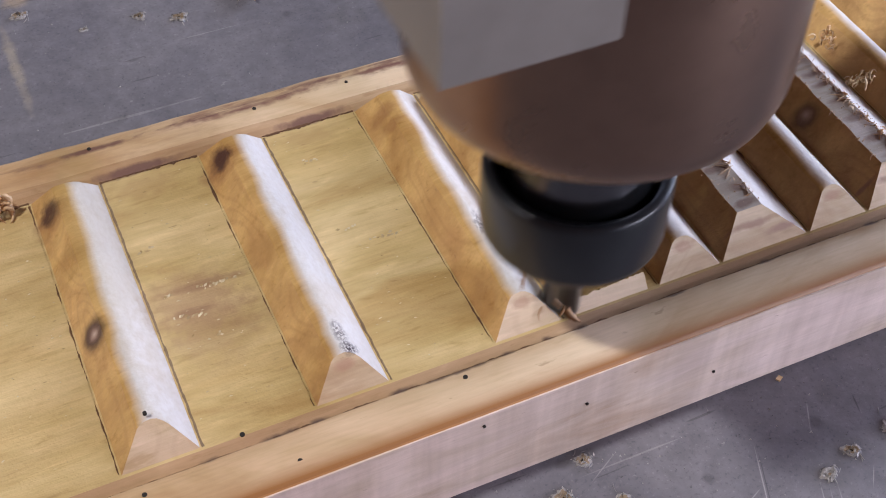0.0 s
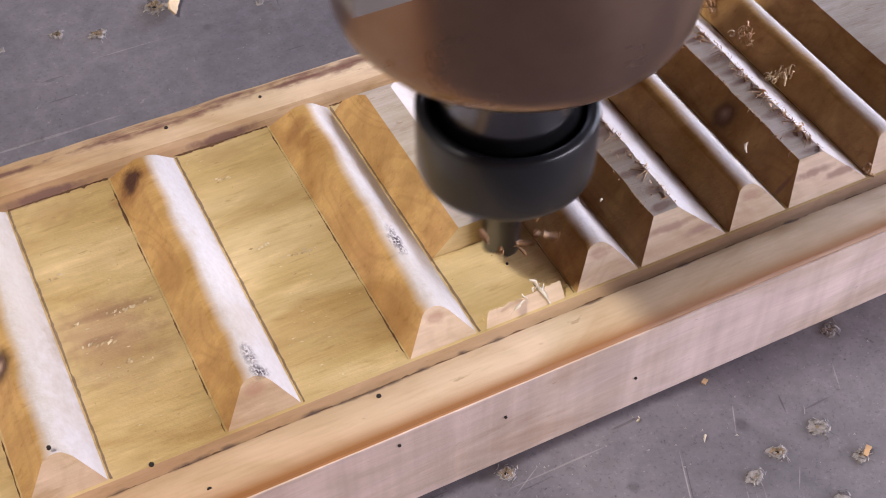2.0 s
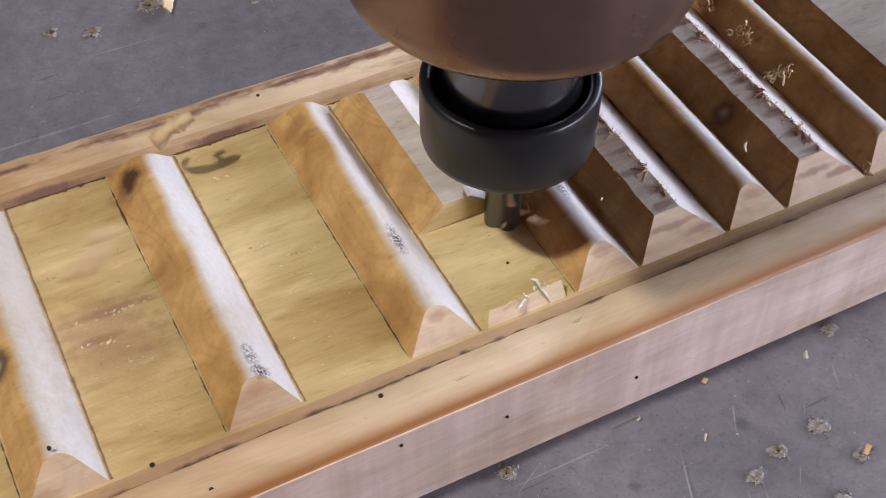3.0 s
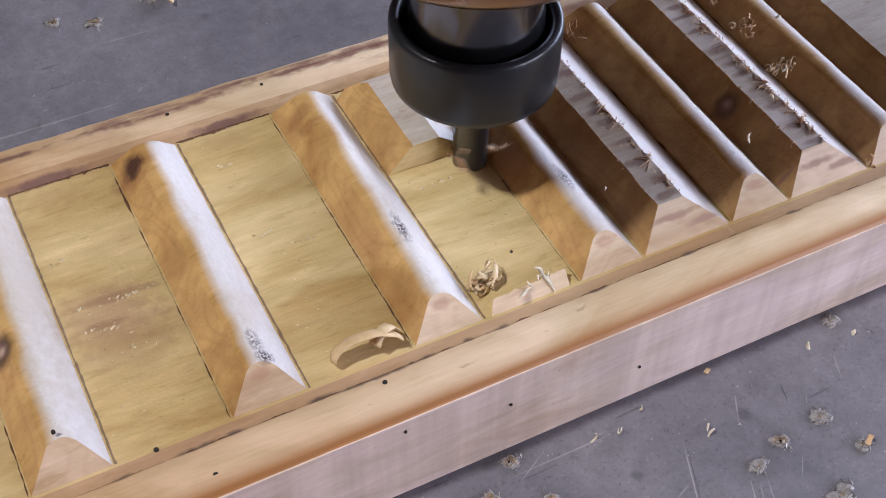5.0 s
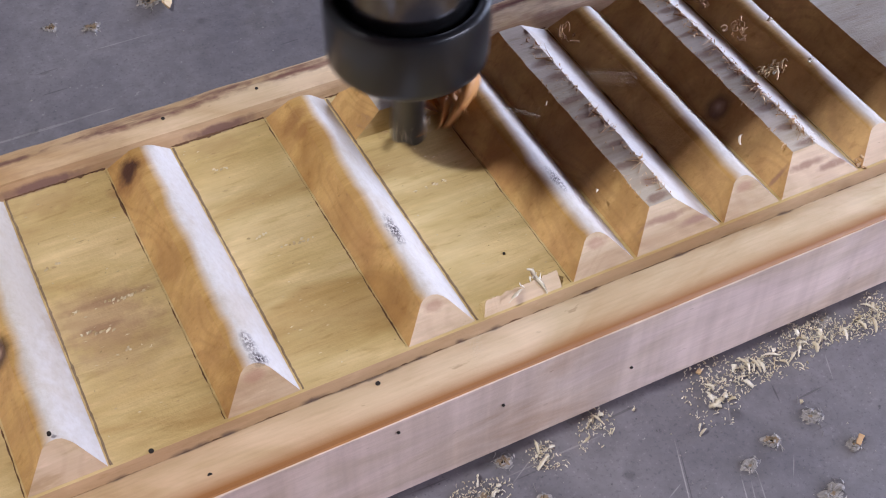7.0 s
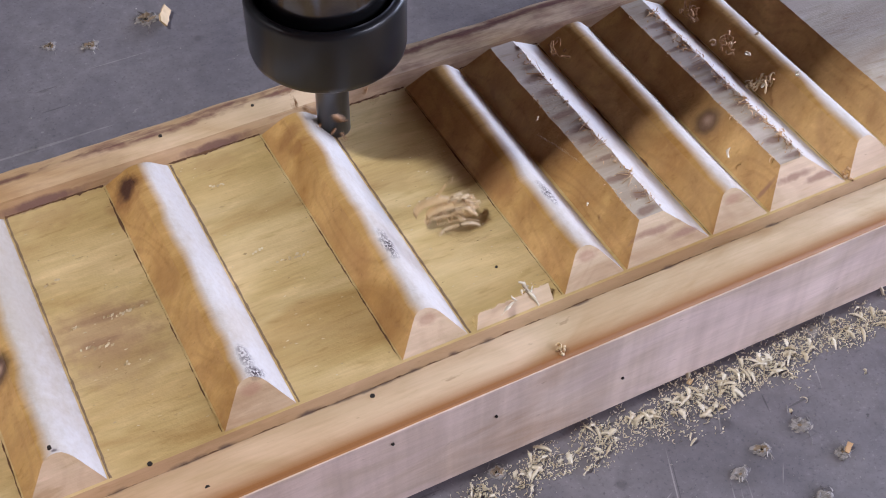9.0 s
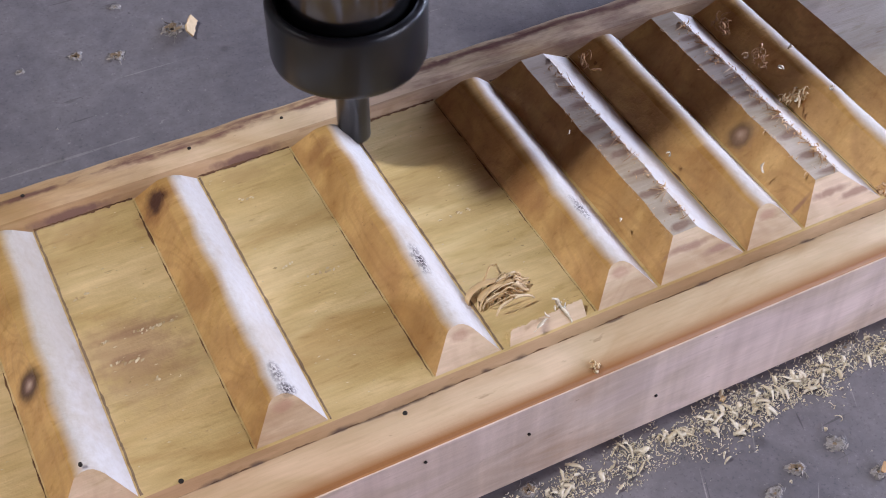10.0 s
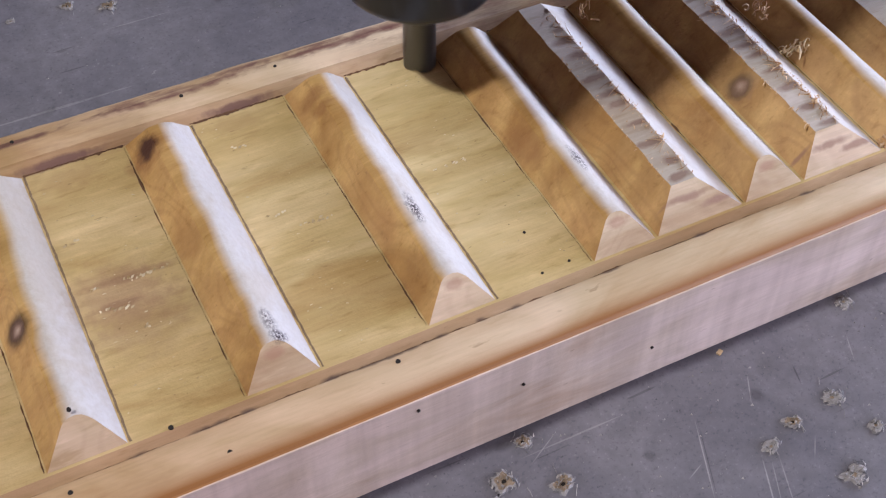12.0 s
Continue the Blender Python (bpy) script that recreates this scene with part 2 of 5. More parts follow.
MARKS += [((x, y, 0.050), (s, 0.0016, 0.006), 0.85, (0.15, 0.07, 0.06)) for x, y, s in
          ((-0.03, 0.124, 0.012), (0.0, 0.1255, 0.016), (0.045, 0.1285, 0.02), (0.09, 0.1275, 0.03), (0.15, 0.1265, 0.03), (-0.06, 0.123, 0.02), (0.04, 0.1112, 0.012), (-0.02, 0.1112, 0.014))]

# dark bark left along the outer edge of the far rail
bark_rnd = random.Random(8)
BARK = [((0.07 + 0.0125 * i, 0.1262 + bark_rnd.uniform(-0.0012, 0.0012), 0.0512), (bark_rnd.uniform(0.008, 0.0125), bark_rnd.uniform(0.0016, 0.0030), 0.012), bark_rnd.uniform(0.5, 0.85), (0.17, 0.065, 0.058)) for i in range(15)]
# shadows of the edge fuzz, painted as brown marks on the uncut strips
strip_rnd = random.Random(3)
STRIP_SHADOWS = [((x0 + strip_rnd.uniform(0.0135, 0.0175), 0.012 + 0.0088 * i + strip_rnd.uniform(-0.002, 0.002), 0.0586), (strip_rnd.uniform(0.003, 0.0065), strip_rnd.uniform(0.0010, 0.0022), 0.01), 0.75, (0.2, 0.11, 0.075))
                for x0 in (0.1326, 0.1876) for i in range(10)]
PINE = pine("carved_pine", (0.70, 0.560, 0.295), (0.575, 0.430, 0.186), (0.36, 0.24, 0.09), 0.52, KNOTS, MARKS, 0.8, left_dim=0.4, contour=0.04)
SAWN = pine("sawn_pine", (0.78, 0.655, 0.585), (0.72, 0.595, 0.525), (0.58, 0.48, 0.43), 0.62, fuzz=0.3, bands=1.0, left_dim=0.55, dashes=0.2)
# right slopes: light from the right is painted in as a pale tone
LIT_SLOPE = pine("lit_slope_pine", (0.59, 0.375, 0.142), (0.50, 0.298, 0.106), (0.34, 0.18, 0.05), 0.78, KNOTS, MARKS, 0.6, (0.68, 0.67, 0.68))
# left slopes: orange of the cut, with warm bounce light painted in
WARM_SLOPE = pine("warm_slope_pine", (0.59, 0.370, 0.138), (0.50, 0.293, 0.102), (0.26, 0.12, 0.04), 0.45, KNOTS, MARKS, 0.5, ring=0.24, contour=0.18)
ENDCUT = pine("end_cut_pine", (0.69, 0.565, 0.415), (0.62, 0.485, 0.335), (0.34, 0.2, 0.12), 0.55, (), MARKS, 0.4, ring=0.3, left_dim=0.45, contour=0.13)
GROOVE = pine("brown_groove_pine", (0.54, 0.385, 0.24), (0.47, 0.315, 0.185), (0.32, 0.185, 0.1), 0.6, (), MARKS, 0.5, left_dim=0.8)
ORANGE = pine("burnished_pine", (0.42, 0.2, 0.06), (0.36, 0.16, 0.045), (0.28, 0.11, 0.03), 0.4, (), (), 0.2)
RAIL = pine("rounded_pine", (0.70, 0.562, 0.395), (0.62, 0.475, 0.315), (0.44, 0.28, 0.15), 0.45, (), MARKS + BARK, 0.35, edge=(0.31, 0.13, 0.034), left_dim=0.95, dashes=0.3)
WEATHERED = pine("weathered_pine", (0.52, 0.465, 0.40), (0.43, 0.37, 0.31), (0.24, 0.15, 0.1), 0.65, (), STRIP_SHADOWS)


def shaving_mat(name, a, bcol):
    m, n, l, b = mat(name)
    info = n.new("ShaderNodeNewGeometry")
    co = n.new("ShaderNodeTexCoord").outputs["Object"]
    r = ramp(n, [(0.0, a), (1.0, bcol)])
    l.new(info.outputs["Random Per Island"], r.inputs[0])
    f = noise_tex(n, l, mapping(n, l, co, (300, 300, 300)), 1.0, 3).outputs[0]
    fr = ramp(n, [(0.3, (0.75, 0.72, 0.66)), (0.65, (1, 1, 1))])
    l.new(f, fr.inputs[0])
    l.new(mix(n, l, 0.8, r.outputs[0], fr.outputs[0], "MULTIPLY"), b.inputs["Base Color"])
    b.inputs["Roughness"].default_value = 0.6
    b.inputs["Subsurface Weight"].default_value = 0.0
    bump(n, l, b, f, 0.3, 0.0003)
    return m


SHAVING = shaving_mat("pine_shaving", (0.66, 0.44, 0.21), (0.83, 0.69, 0.46))
SAWDUST = shaving_mat("pale_sawdust", (0.66, 0.57, 0.40), (0.93, 0.88, 0.76))
FIBRE = shaving_mat("grey_fibre", (0.17, 0.165, 0.18), (0.5, 0.47, 0.46))
SAWDUST_TAN = shaving_mat("bare_fibreboard", (0.26, 0.19, 0.13), (0.33, 0.25, 0.17))
TORN = shaving_mat("torn_grain", (0.40, 0.27, 0.11), (0.84, 0.74, 0.52))
BROWNED = shaving_mat("browned_shaving", (0.3, 0.14, 0.05), (0.6, 0.38, 0.2))
FRESH = shaving_mat("fresh_orange_shaving", (0.66, 0.30, 0.085), (0.78, 0.44, 0.17))
SPLINTER = shaving_mat("orange_splinter", (0.62, 0.36, 0.16), (0.8, 0.62, 0.42))


# torn pits in the bed: x, y, size, whether its middle is bare tan board
TUFTS = [(0.1674, -0.0535, 1.15, 0), (0.1508, -0.0554, 1.0, 1), (0.1398, -0.0598, 1.0, 0), (0.1950, -0.0246, 1.0, 0), (0.0740, -0.0252, 1.0, 1), (0.0626, -0.0348, 1.2, 1),
         (0.1559, -0.0787, 1.3, 0), (0.0776, -0.0432, 1.2, 1), (0.1730, -0.0676, 1.0, 0), (0.0562, -0.0412, 1.1, 0), (0.0104, 0.2395, 1.0, 1), (0.0250, 0.2322, 1.2, 1),
         (-0.0348, 0.2594, 1.2, 1), (0.0515, 0.2392, 1.7, 1), (0.0915, 0.2225, 0.6, 0), (0.0347, 0.2649, 0.8, 0), (-0.0126, 0.2396, 0.6, 0)]


PALE_CUT, DARK_CUT = (0.38, 0.36, 0.37), (0.06, 0.056, 0.065)
SCRATCHES = [((0.1243, -0.0428), (0.1145, -0.0669), 0.00026, 0.75, PALE_CUT), ((0.1250, -0.0432), (0.1153, -0.0672), 0.0002, 0.6, DARK_CUT), ((0.1179, -0.0554), (0.1121, -0.0579), 0.00024, 0.6, PALE_CUT),
             ((0.1352, -0.0615), (0.1265, -0.0820), 0.00026, 0.75, PALE_CUT), ((0.1395, -0.0647), (0.1340, -0.0790), 0.00022, 0.5, PALE_CUT), ((0.1372, -0.0635), (0.1310, -0.0770), 0.0002, 0.45, PALE_CUT),
             ((0.1490, -0.0350), (0.1440, -0.0440), 0.00024, 0.6, PALE_CUT), ((0.1539, -0.0627), (0.1490, -0.0689), 0.0002, 0.5, PALE_CUT), ((0.1487, -0.0405), (0.1455, -0.0440), 0.0024, 0.6, DARK_CUT),
             ((0.1070, -0.0455), (0.1040, -0.0470), 0.0020, 0.5, DARK_CUT), ((0.0650, -0.0238), (0.0705, -0.0240), 0.0022, 0.55, DARK_CUT), ((0.1640, -0.0385), (0.1622, -0.0450), 0.0003, 0.7, DARK_CUT),
             ((0.0730, -0.0330), (0.0840, -0.0270), 0.0002, 0.45, PALE_CUT), ((0.1870, -0.0360), (0.1830, -0.0450), 0.00024, 0.5, PALE_CUT), ((0.0650, 0.2173), (0.0685, 0.2170), 0.0022, 0.5, DARK_CUT)]


def bed_material():
    m, n, l, b = mat("grey_painted_bed")
    co = n.new("ShaderNodeTexCoord").outputs["Object"]
    big = noise_tex(n, l, co, 7, 5, 0.6).outputs[0]
    small = noise_tex(n, l, co, 160, 5, 0.65).outputs[0]
    c = ramp(n, [(0.3, (0.148, 0.141, 0.162)), (0.7, (0.202, 0.193, 0.22))])
    l.new(big, c.inputs[0])
    s = ramp(n, [(0.3, (0.8, 0.8, 0.8)), (0.7, (1.08, 1.08, 1.08))])
    l.new(small, s.inputs[0])
    col = mix(n, l, 1.0, c.outputs[0], s.outputs[0], "MULTIPLY")
    for k, (rot, sc) in enumerate(((1.2, (12, 420, 1)), (1.75, (9, 380, 1)), (0.4, (10, 460, 1)))):
        sct = noise_tex(n, l, mapping(n, l, co, sc, (k * 3.1, k * 1.7, 0), (0, 0, rot)), 1.0, 2, 0.4).outputs[0]
        sr = ramp(n, [(0.745, (0, 0, 0)), (0.76, (1, 1, 1)), (0.78, (1, 1, 1))])
        l.new(sct, sr.inputs[0])
        col = mix(n, l, math_node(n, l, "MULTIPLY", sr.outputs[0], 0.32), col, (0.42, 0.4, 0.4))
    blot = noise_tex(n, l, mapping(n, l, co, (38, 38, 38), (5, 2, 1)), 1.0, 3, 0.55).outputs[0]
    br = ramp(n, [(0.66, (0, 0, 0)), (0.72, (1, 1, 1))])
    l.new(blot, br.inputs[0])
    col = mix(n, l, math_node(n, l, "MULTIPLY", br.outputs[0], 0.45), col, (0.1, 0.095, 0.1))
    pit = noise_tex(n, l, mapping(n, l, co, (420, 420, 420), (2, 8, 1)), 1.0, 3, 0.7).outputs[0]
    pt = ramp(n, [(0.67, (0, 0, 0)), (0.72, (1, 1, 1))])
    l.new(pit, pt.inputs[0])
    col = mix(n, l, math_node(n, l, "MULTIPLY", pt.outputs[0], 0.7), col, (0.06, 0.058, 0.065))
    pale = noise_tex(n, l, mapping(n, l, co, (300, 300, 300), (7, 3, 5)), 1.0, 3, 0.7).outputs[0]
    pl = ramp(n, [(0.69, (0, 0, 0)), (0.74, (1, 1, 1))])
    l.new(pale, pl.inputs[0])
    col = mix(n, l, math_node(n, l, "MULTIPLY", pl.outputs[0], 0.35), col, (0.42, 0.4, 0.4))
    for k, (rot, sc) in enumerate(((0.9, (22, 330, 1)), (2.2, (30, 300, 1)))):
        cut = noise_tex(n, l, mapping(n, l, co, sc, (k * 5.3 + 2, k * 2.9, 0), (0, 0, rot)), 1.0, 2, 0.4).outputs[0]
        cr = ramp(n, [(0.73, (0, 0, 0)), (0.75, (1, 1, 1))])
        l.new(cut, cr.inputs[0])
        col = mix(n, l, math_node(n, l, "MULTIPLY", cr.outputs[0], 0.5), col, (0.06, 0.056, 0.06))
    smudge = noise_tex(n, l, mapping(n, l, co, (24, 24, 24), (1, 6, 3)), 1.0, 5, 0.65, 0.5).outputs[0]
    sm = ramp(n, [(0.35, (0.84, 0.84, 0.86)), (0.62, (1.1, 1.09, 1.07))])
    l.new(smudge, sm.inputs[0])
    col = mix(n, l, 1.0, col, sm.outputs[0], "MULTIPLY")
    warp = math_node(n, l, "MULTIPLY", math_node(n, l, "SUBTRACT", noise_tex(n, l, co, 120, 3).outputs[0], 0.5), 1.6)
    for centre, size, depth, tone in (((-0.043, 0.228, 0), (0.0025, 0.03, 0.02), 0.45, (0.45, 0.38, 0.28)), ((-0.035, 0.27, 0), (0.007, 0.006, 0.02), 0.5, (0.45, 0.33, 0.2)),
                                      ((0.158, -0.036, 0), (0.005, 0.006, 0.02), 0.5, (0.09, 0.085, 0.09)),
                                      *(((x, y, 0.012), (0.0062, 0.0050, 0.02), 0.35, (0.10, 0.094, 0.10)) for x, y, _, _ in TUFTS[:10])):
        f, d = spot(n, l, co, centre, size, warp)
        col = mix(n, l, math_node(n, l, "MULTIPLY", f, depth), col, tone)
    for (xa, ya), (xb, yb), wide, depth, tone in SCRATCHES:
        rel = mapping(n, l, co, (1, 1, 1), (-(xa + xb) / 2, -(ya + yb) / 2, 0))
        rel = mapping(n, l, rel, (1, 1, 1), rot=(0, 0, -math.atan2(yb - ya, xb - xa)))
        f, d = spot(n, l, rel, (0, 0, 0), (math.hypot(xb - xa, yb - ya) / 2, wide, 0.1), math_node(n, l, "MULTIPLY", warp, 0.5))
        col = mix(n, l, math_node(n, l, "MULTIPLY", f, depth), col, tone)
    flecks = noise_tex(n, l, mapping(n, l, co, (760, 760, 760), (4, 1, 9)), 1.0, 2, 0.6).outputs[0]
    fl = ramp(n, [(0.3, (0.72, 0.72, 0.74)), (0.42, (1, 1, 1)), (0.62, (1, 1, 1)), (0.72, (1.3, 1.28, 1.26))])
    l.new(flecks, fl.inputs[0])
    col = mix(n, l, 0.9, col, fl.outputs[0], "MULTIPLY")
    l.new(col, b.inputs["Base Color"])
    b.inputs["Roughness"].default_value = 0.5
    bump(n, l, b, math_node(n, l, "ADD", small, math_node(n, l, "MULTIPLY", big, 2.0)), 0.35, 0.0006)
    return m


BED = bed_material()


def metal(name, colour, rough, metallic, streak=0.0):
    m, n, l, b = mat(name)
    co = n.new("ShaderNodeTexCoord").outputs["Object"]
    f = noise_tex(n, l, mapping(n, l, co, (40, 40, 900)), 1.0, 3, 0.6).outputs[0]
    g = noise_tex(n, l, co, 45, 4, 0.6).outputs[0]
    r = ramp(n, [(0.3, tuple(c * 0.86 for c in colour)), (0.7, tuple(min(1, c * 1.1) for c in colour))])
    l.new(g, r.inputs[0])
    l.new(r.outputs[0], b.inputs["Base Color"])
    b.inputs["Metallic"].default_value = metallic
    rr = n.new("ShaderNodeMapRange")
    rr.inputs["To Min"].default_value, rr.inputs["To Max"].default_value = rough - 0.06, rough + 0.08
    l.new(g, rr.inputs["Value"])
    l.new(rr.outputs[0], b.inputs["Roughness"])
    bump(n, l, b, f, 0.03 + streak * 0.3, 0.0001)
    return m


NUT = metal("blackened_steel", (0.017, 0.019, 0.023), 0.3, 0.25)
SHAFT = metal("polished_dark_steel", (0.12, 0.12, 0.13), 0.16, 0.95)
BODY = metal("brushed_spindle_metal", (0.26, 0.17, 0.128), 0.28, 0.95, 0.1)
CLAMP = metal("beige_cast_clamp", (0.25, 0.225, 0.205), 0.45, 0.1)
CUTTER_STEEL = metal("carbide", (0.14, 0.14, 0.145), 0.32, 0.9)
HOLE, hn, hl, hb = mat("dark_hole")
hb.inputs["Base Color"].default_value, hb.inputs["Roughness"].default_value = (0.02, 0.015, 0.012, 1), 0.9


def plaster(name, colour):
    m, n, l, b = mat(name)
    co = n.new("ShaderNodeTexCoord").outputs["Object"]
    r = ramp(n, [(0.3, tuple(c * 0.85 for c in colour)), (0.7, colour)])
    l.new(noise_tex(n, l, co, 3, 5).outputs[0], r.inputs[0])
    l.new(r.outputs[0], b.inputs["Base Color"])
    b.inputs["Roughness"].default_value = 0.85
    return m


# wall brown is chosen for the reddish light it bounces into the shade
PLASTER, CONCRETE = plaster("warm_bounce_brown", (0.19, 0.072, 0.038)), plaster("concrete", (0.1, 0.09, 0.085))


# ---- mesh helpers ----
def link(name, bm, materials, parent=None, label=""):
    me = bpy.data.meshes.new(name)
    bm.normal_update()
    bm.to_mesh(me)
    bm.free()
    for m in materials if isinstance(materials, (list, tuple)) else [materials]:
        me.materials.append(m)
    ob = new(name, me)
    if parent:
        ob.parent = parent
    if label:
        ob["label"] = label
    return ob


part = link


def box(bm, lo, hi):
    vs = [bm.verts.new((x, y, z)) for x in (lo[0], hi[0]) for y in (lo[1], hi[1]) for z in (lo[2], hi[2])]
    fs = []
    for f in ((0, 1, 3, 2), (4, 6, 7, 5), (0, 4, 5, 1), (2, 3, 7, 6), (0, 2, 6, 4), (1, 5, 7, 3)):
        fs.append(bm.faces.new([vs[i] for i in f]))
    return fs


def lathe(profile, segs=64, smooth=True):
    """A turned solid about z from (radius, height) pairs."""
    bm = bmesh.new()
    rings = []
    for r, z in profile:
        if r < 1e-6:
            rings.append([bm.verts.new((0, 0, z))])
        else:
            rings.append([bm.verts.new((r * math.cos(2 * math.pi * i / segs), r * math.sin(2 * math.pi * i / segs), z)) for i in range(segs)])
    for a, b in zip(rings, rings[1:]):
        for i in range(segs):
            j = (i + 1) % segs
            quad = [a[i % len(a)], a[j % len(a)], b[j % len(b)], b[i % len(b)]]
            quad = list(dict.fromkeys(quad))
            if len(quad) > 2:
                f = bm.faces.new(quad)
                f.smooth = smooth
    bmesh.ops.recalc_face_normals(bm, faces=bm.faces)
    return bm


def bevelled(bm, width, segs=3):
    bmesh.ops.bevel(bm, geom=[e for e in bm.edges if e.calc_face_angle(0) > 0.4], offset=width, segments=segs, affect="EDGES", profile=0.5)
    return bm


GZ = 0.012


# ---- the workshop shell: unseen and assumed, its brown warms the bounced light ----
def wall_with_opening(name, axis, at, span, height, opening, thick=0.2):
    """A wall across the given axis with one rectangular opening (u0, u1, z0, z1) through it."""
    bm = bmesh.new()
    u0, u1 = span
    z0, z1 = height
    pieces = [(u0, u1, z0, z1)]
    if opening:
        a, b, c, d = opening
        pieces = [(u0, a, z0, z1), (b, u1, z0, z1), (a, b, z0, c), (a, b, d, z1)]
    for p, q, r, s in pieces:
        if q - p < 1e-4 or s - r < 1e-4:
            continue
        lo, hi = ((at, p, r), (at + thick, q, s)) if axis == "x" else ((p, at, r), (q, at + thick, s))
        box(bm, lo, hi)
    return tagged(link(name, bm, PLASTER), "plain dark brown wall, unseen, coloured to warm the bounced light", "wall", kind="structure")


Z0, Z1 = -0.82, 3.25
wall_with_opening("wall_west", "x", -2.1, (-2.1, 3.6), (Z0, Z1), (-0.5, 0.9, 2.05, 3.05))
wall_with_opening("wall_east", "x", 1.68, (-2.1, 3.6), (Z0, Z1), (-0.4, 1.35, 0.05, 0.75))
wall_with_opening("wall_south", "y", -2.1, (-1.9, 1.68), (Z0, Z1), (0.3, 1.6, 0.15, 1.2))
wall_with_opening("wall_north", "y", 3.4, (-1.9, 1.68), (Z0, Z1), None)
bm = bmesh.new()
box(bm, (-2.1, -2.1, Z1), (1.88, 3.6, Z1 + 0.15))
tagged(link("ceiling", bm, PLASTER), "plain dark brown ceiling, unseen, coloured to warm the bounced light", "ceiling", kind="structure")
bm = bmesh.new()
box(bm, (-6, -6, Z0 - 0.15), (7, 6, Z0))
tagged(link("floor", bm, CONCRETE), "plain concrete workshop floor", "floor", kind="structure")

# the machine's bed, on which the board lies
bed = tagged(new("machine_bed"), "grey painted fibreboard machine bed, scratched and dented", "machine bed", kind="structure")
bm = bmesh.new()
box(bm, (-1.1, -1.0, GZ - 0.03), (1.5, 1.1, GZ))
bevelled(bm, 0.003, 2)
part("bed_top", bm, BED, bed)
for x in (-1.0, 1.34):
    for y in (-0.9, 0.94):
        bm = bmesh.new()
        box(bm, (x, y, Z0), (x + 0.08, y + 0.08, GZ - 0.03))
        part("leg", bm, CLAMP, bed)

# ---- the carved board ----
P, W, L, ZF = 0.055, 0.0226, 0.11, 0.049
X0, X1 = -0.36, 0.46
board = tagged(new("carved_board"), "thick pine board with slanted ridges carved between two rounded rails", "carved board")


def board_body():
    bm = bmesh.new()
    prof = [(-0.0200, GZ), (-0.0212, GZ + 0.0011), (-0.0212, 0.0485), (-0.0211, 0.0487), (-0.0208, 0.0488), (-0.0205, 0.0493), (-0.0194, 0.0502), (-0.0176, 0.0510),
            (-0.0150, 0.0515), (-0.0115, 0.0517), (-0.0080, 0.0513), (-0.0060, 0.0505), (-0.0051, 0.0499), (-0.0047, 0.0488), (-0.0040, 0.0485), (-0.0024, 0.0486), (-0.0004, ZF),
            (L * 0.3, ZF), (L * 0.7, ZF), (L, ZF), (L + 0.0008, 0.0494), (L + 0.0022, 0.0506), (L + 0.0040, 0.0513), (L + 0.0050, 0.0513), (L + 0.0060, 0.0517), (L + 0.0100, 0.0519), (L + 0.0150, 0.0515),
            (L + 0.0160, 0.0507), (L + 0.0185, 0.0503), (L + 0.0210, 0.0492), (L + 0.0224, 0.0475), (L + 0.0226, 0.0455), (L + 0.0226, GZ)]
    nx = 420
    cols = []
    for i in range(nx + 1):
        x = X0 + (X1 - X0) * i / nx
        col = []
        for k, (y, z) in enumerate(prof):
            dy = dz = 0.0
            if 1 < k < len(prof) - 1:
                amp = 0.00012 if k < 17 else 0.0003
                if k >= len(prof) - 6:
                    amp = 0.0009
                if 16 <= k <= 19:
                    amp = 0.00002
                q = Vector((x * 55, k * 0.55, 3.1))
                dy, dz = amp * noise.noise(q), amp * 0.7 * noise.noise(q + Vector((9, 4, 2)))
            col.append(bm.verts.new((x, y + dy, z + dz)))
        cols.append(col)
    for a, b in zip(cols, cols[1:]):
        for k in range(len(prof) - 1):
            f = bm.faces.new((a[k], b[k], b[k + 1], a[k + 1]))
            f.material_index = 1 if k < 4 or k >= len(prof) - 2 else (3 if k == 4 else (4 if 12 <= k <= 15 or 19 <= k <= 22 else (2 if k < 12 or k > 22 else 0)))
            f.smooth = 4 <= k <= 11 or 23 <= k <= 30
        f = bm.faces.new((a[-1], b[-1], b[0], a[0]))
        f.material_index = 1
    for col in (cols[0], cols[-1]):
        f = bm.faces.new(col)
        f.material_index = 1
    bmesh.ops.recalc_face_normals(bm, faces=bm.faces)
    part("body", bm, [PINE, SAWN, RAIL, ORANGE, GROOVE], board, "pale planed pine side under an orange rounded edge")


RIDGE = [(0.0, 0.0), (0.0079, 0.0077), (0.0090, 0.0083), (0.0105, 0.0086), (0.0121, 0.0087), (0.0136, 0.0084), (0.0150, 0.0076), (0.0162, 0.0066), (W, 0.0)]
ISLAND = [(0.0, 0.0), (0.0094, 0.0096), (0.0187, 0.0096), (P - W, 0.0)]


